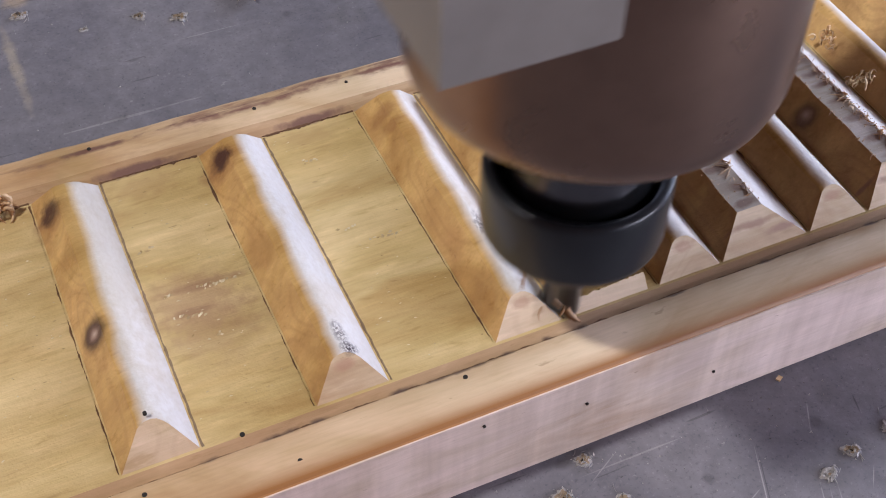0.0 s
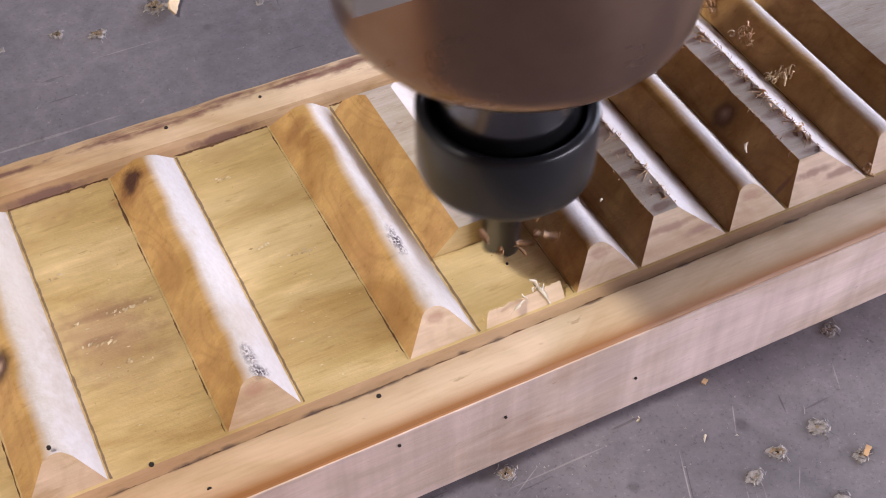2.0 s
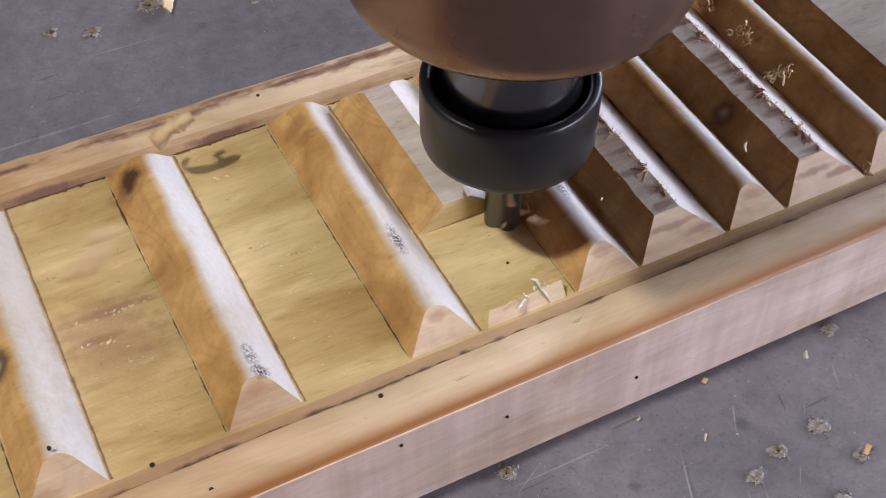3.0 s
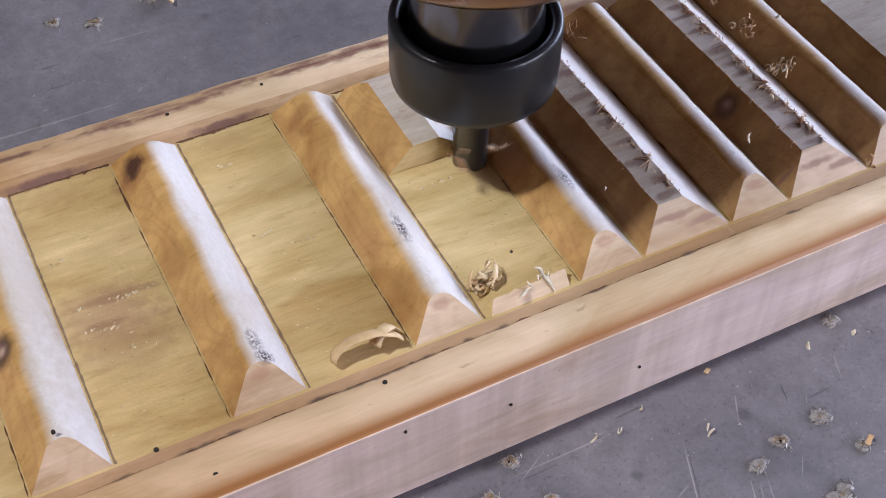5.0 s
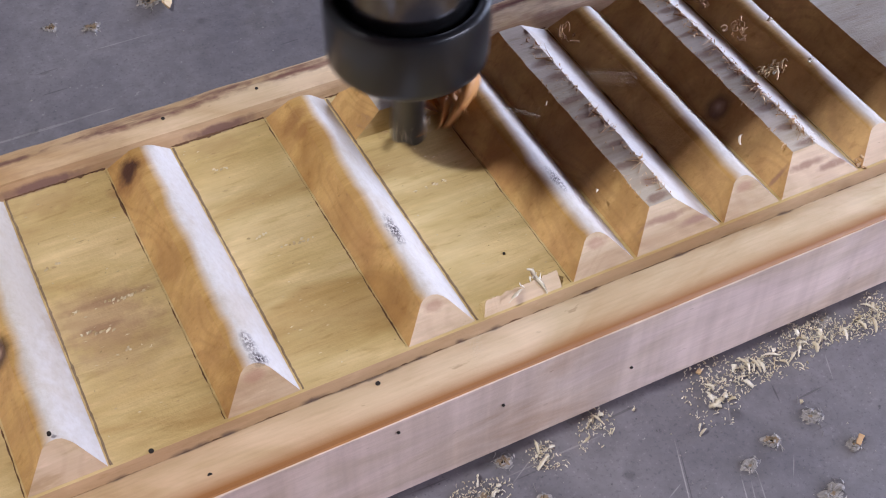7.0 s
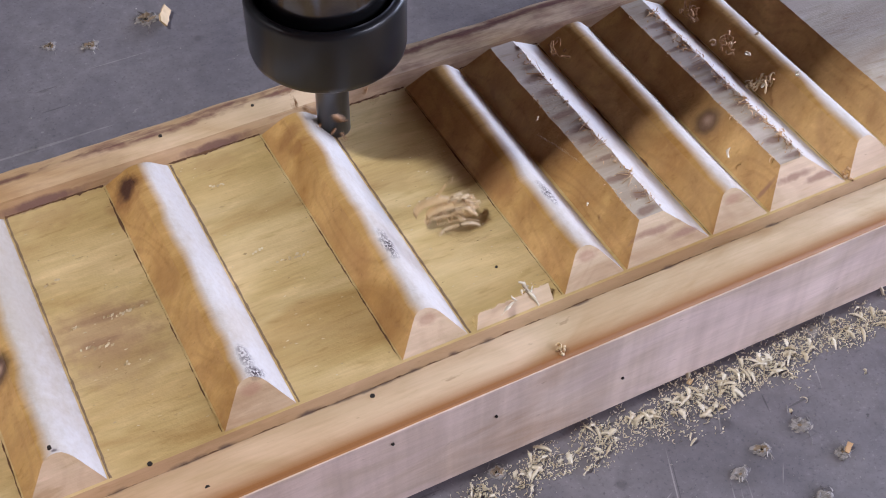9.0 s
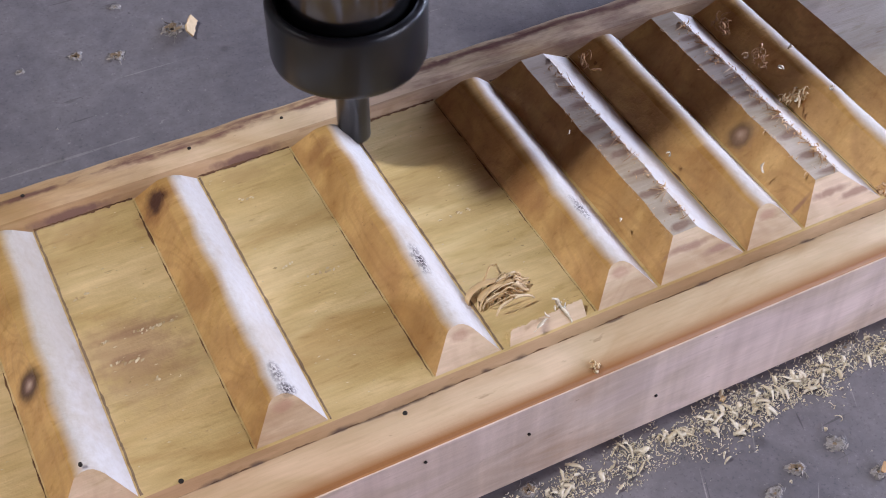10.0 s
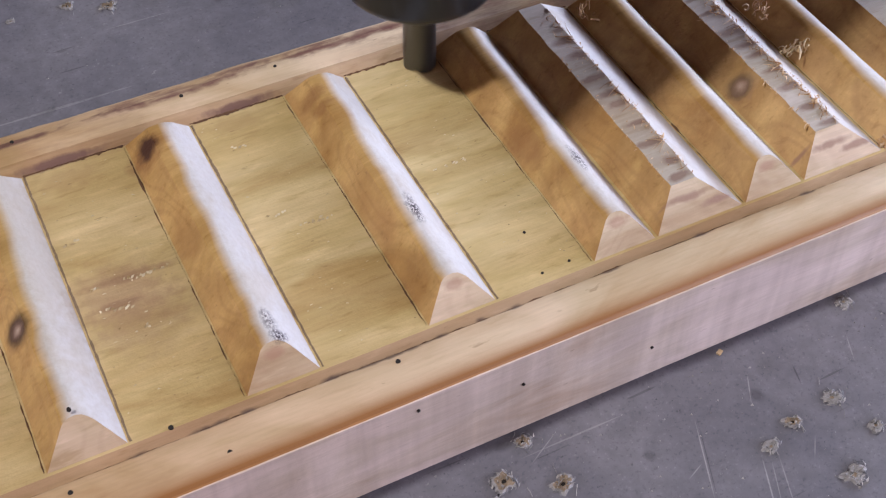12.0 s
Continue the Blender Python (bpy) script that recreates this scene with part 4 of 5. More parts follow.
for i in range(110):
    # fibres laid back over the tops of the strips; the brown ones stand in for shadow streaks
    piece = bmesh.new()
    ribbon(piece, g.uniform(0.0015, 0.0065), g.uniform(0.00012, 0.0006), g.uniform(0.1, 0.5), seed=2500 + i, thick=0.00008)
    turn = Euler((1.57 + g.uniform(-0.3, 0.3), 0, g.gauss(0.1, 0.2))).to_matrix()
    k = 3 if i % 3 else 2
    pts = [turn @ v.co for v in piece.verts]
    low = min(q.z for q in pts)
    right = max(q.x for q in pts)
    c = Vector((k * P + W + 0.0187 - right + g.gauss(0, 0.0004), g.uniform(0.012, 0.098), ZF + 0.0096 - low - 0.0001))
    made = [bm.verts.new(q + c) for q in pts]
    piece.verts.index_update()
    for f in piece.faces:
        bm.faces.new([made[v.index] for v in f.verts]).material_index = i % 2
    piece.free()
part("edge_fuzz", bm, [SPLINTER, BROWNED], board, "torn splinters and brown painted shadow streaks along the rough strip edges")["kind"] = "stuff"
bm = bmesh.new()
g = random.Random(15)
TORN_ROWS = [(-0.0268, 0.0552, -0.0027, 0.0549, 26), (-0.0267, 0.0468, -0.0173, 0.0446, 12), (-0.0191, 0.0363, -0.0156, 0.0357, 6), (-0.0300, 0.0760, -0.0230, 0.0765, 6),
             (0.0300, 0.0600, 0.0360, 0.0598, 7), (0.0360, 0.0525, 0.0480, 0.0520, 10), (0.0300, 0.0930, 0.0380, 0.0928, 6), (0.0850, 0.0560, 0.0960, 0.0565, 10)]
for xa, ya, xb, yb, many in TORN_ROWS:
    for i in range(many):
        # short slivers lifted along one torn fibre
        u = g.random()
        x, y = xa + (xb - xa) * u, ya + (yb - ya) * u + g.gauss(0, 0.0004)
        ln, wd, a = g.uniform(0.0006, 0.0019), g.uniform(0.0002, 0.0005), g.gauss(0.35, 0.3)
        d, e = Vector((math.cos(a), math.sin(a), 0)), Vector((-math.sin(a), math.cos(a), 0))
        c = Vector((x, y, ZF - 0.0001))
        up = Vector((0, 0, g.uniform(0.0003, 0.0007)))
        v = [bm.verts.new(q) for q in (c - d * ln / 2, c - e * wd, c + d * ln / 2 + up * 0.8, c + e * wd + up)]
        for f in ((0, 1, 3), (1, 2, 3), (0, 2, 1), (0, 3, 2)):
            bm.faces.new([v[j] for j in f])
for i in range(240):
    k = g.randint(-2, 1)
    x, y = k * P + W + g.uniform(0.002, 0.031), g.uniform(0.004, 0.107)
    ln, wd, a = g.uniform(0.0003, 0.0016), g.uniform(0.0001, 0.00025), g.gauss(0.05, 0.25)
    d, e = Vector((math.cos(a), math.sin(a), 0)), Vector((-math.sin(a), math.cos(a), 0))
    c = Vector((x, y, ZF - 0.0001))
    up = Vector((0, 0, g.uniform(0.0002, 0.0004)))
    v = [bm.verts.new(q) for q in (c - d * ln / 2, c - e * wd, c + d * ln / 2 + up * 0.5, c + e * wd + up)]
    for f in ((0, 1, 3), (1, 2, 3), (0, 2, 1), (0, 3, 2)):
        bm.faces.new([v[j] for j in f])
part("torn_grain", bm, TORN, board, "fine torn slivers on the pocket floors")["kind"] = "stuff"
clump("wood_shaving", 61, 22, (0.006, 0.004), (0.003, 0.009), (0.0005, 0.0012), (2, 7), 0.003, SHAVING, "tangled thin shavings caught in a groove of the board", "wood shaving").matrix_basis = pose(0.2215, 0.050, ZF + 0.0035)
clump("wood_shaving", 68, 16, (0.004, 0.008), (0.003, 0.008), (0.0004, 0.0012), (2, 7), 0.002, SPLINTER, "orange shavings strewn along a groove of the board", "wood shaving").matrix_basis = pose(0.2222, 0.074, ZF + 0.0042)
clump("wood_shaving", 69, 10, (0.003, 0.004), (0.003, 0.007), (0.0004, 0.0010), (2, 7), 0.002, SHAVING, "few thin shavings lying on the uncut wood", "wood shaving").matrix_basis = pose(0.262, 0.088, ZF + 0.0097)
clump("wood_shaving", 71, 16, (0.004, 0.006), (0.004, 0.010), (0.0005, 0.0014), (2, 7), 0.003, BROWNED, "brown-orange shavings caught in a shaded groove", "wood shaving").matrix_basis = pose(0.2220, 0.094, ZF + 0.0035)
clump("wood_shaving", 72, 8, (0.003, 0.005), (0.004, 0.010), (0.0004, 0.0010), (2, 7), 0.003, BROWNED, "few thin orange shavings lying in a groove", "wood shaving").matrix_basis = pose(0.1665, 0.098, ZF + 0.0035)
clump("wood_shaving", 62, 12, (0.003, 0.003), (0.002, 0.006), (0.0005, 0.001), (2, 7), 0.002, SPLINTER, "small tangled shaving at the end of a groove", "wood shaving").matrix_basis = pose(0.2210, 0.003, ZF - 0.0003)

clump("wood_shaving", 67, 8, (0.004, 0.002), (0.006, 0.014), (0.0016, 0.004), (2, 5), 0.003, SPLINTER, "brown curled shavings in the corner of a pocket", "wood shaving").matrix_basis = pose(-0.0625, 0.1085, ZF)

# things that the cutter throws about
def arch(bm, centre, radius, squash, width, a0, a1, turn, seed, lean=0):
    """A broad strip standing as a low arch, frayed at its sides."""
    g = random.Random(seed)
    n, rings = 14, []
    spin = Euler((0, 0, radians(turn))).to_matrix() @ Euler((radians(lean), 0, 0)).to_matrix()
    for i in range(n + 1):
        a = radians(a0 + (a1 - a0) * i / n)
        d = Vector((math.cos(a), 0, math.sin(a) * squash))
        ring = []
        for s, r in ((-1, 1.0), (0, 1.05), (1, 1.0), (1, 0.955), (0, 1.0), (-1, 0.955)):
            ring.append(bm.verts.new(Vector(centre) + spin @ (d * radius * r + Vector((0, s * width / 2 * (1 + 0.1 * g.uniform(-1, 1)), 0)))))
        rings.append(ring)
    for a, b in zip(rings, rings[1:]):
        for k in range(6):
            f = bm.faces.new((a[k], a[(k + 1) % 6], b[(k + 1) % 6], b[k]))
            f.smooth = True
    bm.faces.new(rings[0])
    bm.faces.new(rings[-1])


def strip(bm, points, width, seed, thick=0.00016):
    """A thin torn strip laid smoothly through a few points, ragged along its sides."""
    g = random.Random(seed)
    pts = [Vector(p) for p in points]
    rings = []
    for i in range(len(pts) - 1):
        a, b, c, d = pts[max(0, i - 1)], pts[i], pts[i + 1], pts[min(len(pts) - 1, i + 2)]
        for j in range(5 if i < len(pts) - 2 else 6):
            u = j / 5
            p = 0.5 * (2 * b + (c - a) * u + (2 * a - 5 * b + 4 * c - d) * u * u + (3 * b - a - 3 * c + d) * u ** 3)
            along = ((c - b) + (d - a) * 0.2).normalized()
            turn = 0.5 * math.sin((i + u) * 1.3 + seed)
            side = (Vector((math.cos(turn), math.sin(turn), 0)) - along * along.dot(Vector((math.cos(turn), math.sin(turn), 0)))).normalized()
            up = along.cross(side)
            w = width * (0.45 + 0.55 * math.sin(math.pi * min(1.0, 0.15 + 0.8 * (i + u) / (len(pts) - 1)))) * g.uniform(0.75, 1.25) / 2
            rings.append([bm.verts.new(p + side * x * w + up * z * thick) for x, z in ((-1, 0), (0, 0.6), (1, 0), (0, -0.6))])
    for q, r in zip(rings, rings[1:]):
        for k in range(4):
            bm.faces.new((q[k], q[(k + 1) % 4], r[(k + 1) % 4], r[k])).smooth = True
    bm.faces.new(rings[0])
    bm.faces.new(rings[-1])


bm = bmesh.new()
strip(bm, [(0.0016, -0.0042, -0.0036), (0.0008, -0.0022, -0.0006), (0.0, 0.0002, 0.0010), (-0.0008, 0.0006, 0.0034), (-0.0018, 0.0004, 0.0052), (-0.0028, 0.0010, 0.0056)], 0.0013, 2)
strip(bm, [(0.0010, -0.0030, -0.0028), (0.0004, -0.0010, 0.0), (-0.0002, 0.0008, 0.0022), (-0.0004, 0.0008, 0.0048)], 0.0007, 4)
strip(bm, [(-0.0042, -0.0002, -0.0006), (-0.0056, 0.0, 0.0012), (-0.0060, 0.0004, 0.0024)], 0.0006, 5)
strip(bm, [(-0.0050, -0.0004, -0.0004), (-0.0074, -0.0008, 0.0002), (-0.0100, -0.0010, -0.0004)], 0.0012, 6)
strip(bm, [(-0.0074, -0.0010, 0.0), (-0.0096, -0.0016, 0.0003), (-0.0116, -0.0016, -0.0008)], 0.0010, 7)
scattered(bm, 63, 4, (0.0020, 0.0008), (0.002, 0.004), (0.0003, 0.0008), (1, 4), 0.001)
lip_tuft = tagged(link("lip_shaving", bm, SAWDUST), "frayed twisted shaving standing on the lip of the pocket", "wood shaving")
bm = bmesh.new()
g = random.Random(64)
for i in range(34):
    # strips bent over from one root, their ends fraying to one side
    x, y = g.uniform(-0.004, 0.004), g.gauss(0, 0.0018)
    high, reach, lean = g.uniform(0.0028, 0.0060), g.uniform(0.0045, 0.0090), g.gauss(0, 0.0020)
    strip(bm, [(x - 0.0045, y + g.gauss(0, 0.0008), 0.0002), (x - 0.0030, y + lean * 0.3, high * 0.7), (x + reach * 0.2, y + lean * 0.7, high), (x + reach * 0.7, y + lean, high * g.uniform(0.35, 0.8)),
               (x + reach, y + lean * 1.3, max(0.0003, high * g.uniform(-0.1, 0.5)))], g.choice((0.0005, 0.0007, 0.0010, 0.0018)), 640 + i)
arch(bm, (-0.0025, 0.001, -0.0005), 0.0080, 0.75, 0.0040, 62, 176, -20, 5, -28)
arch(bm, (-0.0010, -0.001, -0.0005), 0.0074, 0.8, 0.0030, 40, 150, -8, 6, -20)
scattered(bm, 641, 9, (0.0070, 0.0030), (0.003, 0.007), (0.0005, 0.0012), (1, 3.5), 0.002)
pile = tagged(link("shaving_clump", bm, SHAVING), "loose clump of broad curled pine shavings in the pocket", "shaving clump")
small_pile = clump("shaving_clump", 65, 24, (0.0056, 0.0034), (0.005, 0.011), (0.0008, 0.003), (2, 6), 0.003, SHAVING, "small heap of curled shavings by the pocket's lip", "shaving clump")
first_pile = clump("shaving_clump", 73, 60, (0.0060, 0.0042), (0.002, 0.006), (0.0004, 0.0016), (2, 6), 0.004, SHAVING, "small loose heap of freshly cut brown shavings", "shaving clump")
pile["kind"] = small_pile["kind"] = first_pile["kind"] = "stuff"


def curl_shaving(seed, length, width, curl, label):
    bm = bmesh.new()
    ribbon(bm, length, width, curl, 0.3, seed)
    ribbon(bm, length * 0.5, width * 0.7, curl * 1.4, 0.5, seed + 1)
    low = min(v.co.z for v in bm.verts)
    for v in bm.verts:
        v.co.z -= low
    return tagged(link("curled_shaving", bm, SHAVING), label, "wood shaving")


curl_a = curl_shaving(11, 0.026, 0.0055, 3.2, "broad curled pine shaving thrown from the cutter")
bm = bmesh.new()
arch(bm, (0, 0, 0.0016), 0.0105, 0.5, 0.0052, 15, 178, -8, 8, -25)
arch(bm, (0.006, 0.001, 0.001), 0.0050, 1.0, 0.0040, 10, 150, 25, 9, -10)
curl_b = tagged(link("curled_shaving", bm, SHAVING), "wide curled shaving with a bent end", "wood shaving")
curl_c = curl_shaving(35, 0.022, 0.0065, 2.0, "short bent shaving thrown from the cutter")
rail_crumb = clump("shaving_crumb", 66, 10, (0.0022, 0.0014), (0.002, 0.005), (0.0006, 0.0016), (2, 6), 0.001, SHAVING, "small crumb of shavings resting on the board's rounded edge", "wood shaving")

bm = bmesh.new()
strip(bm, [(-0.0050, 0.0, -0.0030), (-0.0030, 0.0010, -0.0012), (-0.0012, 0.0, 0.0016), (0.0010, -0.0006, 0.0010), (0.0026, 0.0006, 0.0034), (0.0046, 0.0004, 0.0050)], 0.0026, 12)
strip(bm, [(-0.0020, 0.0, -0.0020), (0.0002, 0.0006, 0.0), (0.0022, 0.0, 0.0008), (0.0040, -0.0008, 0.0)], 0.0016, 13)
pale_curl = tagged(link("curled_shaving", bm, SAWDUST), "pale twisted shaving torn off beside the end mill", "wood shaving")
lodged_chip = flake("wood_chip", 0.0066, 0.0034, 0.0008, SAWDUST, "pale pine chip lodged between two ridges", "wood chip", 14)

heaps = []
g = random.Random(9)
for i in range(46):
    u = i / 45
    x = 0.058 + 0.195 * u + g.uniform(-0.004, 0.004)
    y = -0.0275 - 0.0035 * g.random() - (0.003 if g.random() < 0.25 else 0)
    size = g.uniform(0.35, 0.85) + 0.7 * math.exp(-((u - 0.55) / 0.25) ** 2) * g.uniform(0.3, 1.4)
    bm = bmesh.new()
    scattered(bm, 200 + i, int(115 * size), (0.0100 * size, 0.0062 * size), (0.0003, 0.0016), (0.00014, 0.0006), (0.5, 3.0), 0.0011 * size)
    for j in range(int(4 * size)):
        x0, y0, a, ln = g.gauss(0, 0.0045) * size, g.gauss(0, 0.0022) * size, g.uniform(0, 6.28), g.uniform(0.0012, 0.0032)
        d = Vector((math.cos(a), math.sin(a), 0))
        c = Vector((x0, y0, 0.0003))
        strip(bm, [c - d * ln, c - d * ln * 0.3 + Vector((0, 0, 0.0011)), c + d * ln * 0.4 + Vector((0, 0, 0.0014)), c + d * ln + Vector((0, 0, 0.0003))], g.uniform(0.0008, 0.0019), 50 + j)
    ob = tagged(link("sawdust_heap", bm, SAWDUST), "loose heap of pale sawdust and fine shavings on the bed", "sawdust heap", "sawdust heaps along the board")
    ob["kind"] = "stuff"
    heaps.append((ob, x, y, g.uniform(0, 360)))

chips = []
for i in range(40):
    bm = bmesh.new()
    ribbon(bm, 0.0022 + 0.0042 * g.random(), 0.0005 + 0.0010 * g.random(), g.uniform(1, 5), seed=400 + i)
    c = sum((v.co for v in bm.verts), Vector()) / len(bm.verts)
    for v in bm.verts:
        v.co -= c
    chips.append(tagged(link("flying_chip", bm, SAWDUST), "small curled wood chip thrown off the cutter", "wood chip", "chips thrown off the cutter"))



whirls = []
for i in range(22):
    bm = bmesh.new()
    ribbon(bm, g.uniform(0.016, 0.028), g.uniform(0.0035, 0.0075), g.uniform(1.0, 2.6), 0.5, 850 + i)
    c = sum((v.co for v in bm.verts), Vector()) / len(bm.verts)
    for v in bm.verts:
        v.co -= c
    whirls.append(tagged(link("whirling_shaving", bm, FRESH), "orange pine shaving whirled round by the end mill", "wood shaving", "shavings whirled round the cutter"))

# place of the cutter's tip: seconds, x, y
CUTTER = [
    (0.0, 0.0794, 0.0056), (0.1, 0.0931, 0.0089), (0.2, 0.1038, 0.0076), (0.3, 0.1064, 0.0063), (0.4, 0.1069, 0.0126), (0.5, 0.1030, 0.0118), (0.6,
    0.0880, 0.0096), (0.7, 0.0821, 0.0112), (0.8, 0.0825, 0.0145), (0.9, 0.0823, 0.0188), (1.0, 0.0892, 0.0173), (1.1, 0.1001, 0.0139), (1.2, 0.1060,
    0.0169), (1.3, 0.1059, 0.0209), (1.4, 0.1033, 0.0234), (1.5, 0.0927, 0.0228), (1.6, 0.0839, 0.0233), (1.7, 0.0805, 0.0245), (1.8, 0.0790, 0.0266),
    (1.9, 0.0861, 0.0272), (2.0, 0.0994, 0.0275), (2.1, 0.1044, 0.0281), (2.2, 0.1042, 0.0324), (2.3, 0.1049, 0.0355), (2.4, 0.0973, 0.0376), (2.5,
    0.0833, 0.0327), (2.6, 0.0809, 0.0333), (2.7, 0.0817, 0.0372), (2.8, 0.0852, 0.0378), (2.9, 0.0960, 0.0368), (3.0, 0.1046, 0.0364), (3.1, 0.1053,
    0.0387), (3.2, 0.1049, 0.0417), (3.35, 0.0940, 0.0428), (3.45, 0.0815, 0.0435), (3.6, 0.0800, 0.0455), (3.75, 0.0920, 0.0465), (3.9, 0.1040, 0.0470),
    (4.08, 0.1050, 0.0500), (4.2, 0.0980, 0.0515), (4.35, 0.0815, 0.0525), (4.5, 0.0800, 0.0545), (4.65, 0.0900, 0.0560), (4.8, 0.1013, 0.0572), (4.9, 0.1043, 0.0567), (5.0, 0.1047, 0.0606), (5.1, 0.1011, 0.0600), (5.2, 0.0894, 0.0624),
    (5.3, 0.0819, 0.0636), (5.4, 0.0796, 0.0646), (5.5, 0.0790, 0.0660), (5.6, 0.0857, 0.0696), (5.7, 0.0960, 0.0662), (5.8, 0.1027, 0.0679), (5.9,
    0.1018, 0.0712), (6.0, 0.1022, 0.0710), (6.1, 0.0941, 0.0742), (6.2, 0.0797, 0.0755), (6.3, 0.0788, 0.0778), (6.4, 0.0773, 0.0771), (6.5, 0.0838,
    0.0763), (6.6, 0.0962, 0.0732), (6.7, 0.1031, 0.0722), (6.8, 0.1036, 0.0744), (6.9, 0.1024, 0.0763), (7.0, 0.0946, 0.0804), (7.1, 0.0828, 0.0805),
    (7.2, 0.0778, 0.0806), (7.35, 0.0785, 0.0830), (7.48, 0.0900, 0.0840), (7.62, 0.1030, 0.0845), (7.8, 0.1035, 0.0875), (7.92, 0.0940, 0.0890),
    (8.05, 0.0795, 0.0900), (8.25, 0.0790, 0.0925), (8.38, 0.0890, 0.0935), (8.52, 0.1030, 0.0945), (8.68, 0.1035, 0.0985), (8.8, 0.0983, 0.1001), (8.9, 0.0856, 0.1028), (9.0, 0.0791, 0.1013), (9.1, 0.0802, 0.1037), (9.2, 0.0798, 0.1067), (9.3,
    0.0865, 0.1076), (9.5, 0.1039, 0.1054), (9.7, 0.1017, 0.1091), (9.9, 0.0788, 0.1077), (10.0, 0.0776, 0.1059), (10.1, 0.0793, 0.0953), (10.2, 0.0799,
    0.0821), (10.3, 0.0785, 0.0658), (10.4, 0.0783, 0.0510), (10.5, 0.0801, 0.0365), (10.6, 0.0795, 0.0236), (10.7, 0.0798, 0.0123), (10.8, 0.0785,
    0.0050), (10.9, 0.0843, 0.0076), (11.0, 0.0973, 0.0047), (11.1, 0.1068, 0.0049), (11.2, 0.1065, 0.0073), (11.3, 0.1062, 0.0196), (11.4, 0.1055,
    0.0332), (11.6, 0.1050, 0.0595), (11.8, 0.1012, 0.0843), (12.0, 0.1035, 0.1045),
]

def motions():
    walk(spindle, [(t, pose(x, y, ZF + 0.0002)) for t, x, y in CUTTER])

    for k, ob in enumerate(clinging):
        # from 9.8 s on nothing is left on the end mill: the last shavings ride up into the nut
        walk(ob, [(i * 0.1, pose(0, 0, 0 if i < 98 else 0.036, 0, 0, -(60 + 2.4 * k) * i)) for i in range(121)])

    def cutter_at(t):
        return tuple(float(np.interp(t, [r[0] for r in CUTTER], [r[k] for r in CUTTER])) for k in (1, 2))

    rest, sunk = pose(0, 0, 0), pose(0, 0, -0.0135)
    top = 0.0
    line = []
    for i in range(0, 1001):
        t = i * 0.01
        top = max(top, cutter_at(t)[1] + 0.0045)
        line.append((t, top))
    for ob, y in slices:
        t = next((q for q, edge in line if edge >= y), 9.9)
        if t <= 0.05:
            walk(ob, [(0, sunk), (12, sunk)])
        else:
            walk(ob, [(0, rest), (max(0.02, t - 0.1), rest), (t + 0.02, sunk), (12, sunk)])
    for ob, x in lips:
        t = 10.76 + max(0.0, (x - 0.081)) / 0.027 * 0.3
        walk(ob, [(0, rest), (t - 0.06, rest), (t + 0.03, sunk), (12, sunk)])

    inside = pose(0.095, 0.05, 0.022)
    away = pose(0.75, -0.9, GZ, 0, 0, 80)

    def lie(ob, t, place, last=None, gone=None, via=0.03, wait=inside):
        """Thrown out of the wood at t to its place; swept off at last."""
        x, y = cutter_at(t)
        a = Vector((x, y, ZF + 0.006))
        b = place.translation
        mid = (a + b) / 2 + Vector((0, 0, via))
        rows = [(0, wait), (max(0.01, t - 0.07), wait), (t, pose(*a, 40, 20, 0)), (t + 0.12, pose(*mid, 70, 50, 30)), (t + 0.27, place)]
        if last:
            rows += [(last, place), (last + 0.2, gone or away), (12, gone or away)]
        else:
            rows += [(12, place)]
        walk(ob, rows)

    h = random.Random(4)
    for i, (ob, x, y, turn) in enumerate(heaps):
        middle = 0 < x - 0.13 < 0.1
        t = h.uniform(5.55, 6.3) if middle and i % 4 == 0 else h.uniform(5.9, 8.2)
        lie(ob, t, pose(x, y, GZ, 0, 0, turn), 10.52 + 0.06 * h.random(), pose(x + 0.5, y - 0.6, GZ, 0, 0, turn + 60), 0.05)
    for i, ob in enumerate(chips):
        t = 0.12 + 10.2 * (i + h.uniform(0.1, 0.9)) / len(chips)
        x, y = h.uniform(0.1, 0.3), h.uniform(-0.075, -0.026)
        if i % 5 == 0:
            x, y = h.uniform(0.13, 0.24), 0.02 + 0.05 * h.random()
            place = pose(x, y, ZF + 0.0105, 10, 0, h.uniform(0, 360))
        else:
            place = pose(x, y, GZ + 0.0012, 10, 5, h.uniform(0, 360))
        lie(ob, t, place, 10.52 + 0.06 * h.random(), pose(x + 0.6, y - 0.7, GZ + 0.002), 0.02 + 0.04 * h.random())

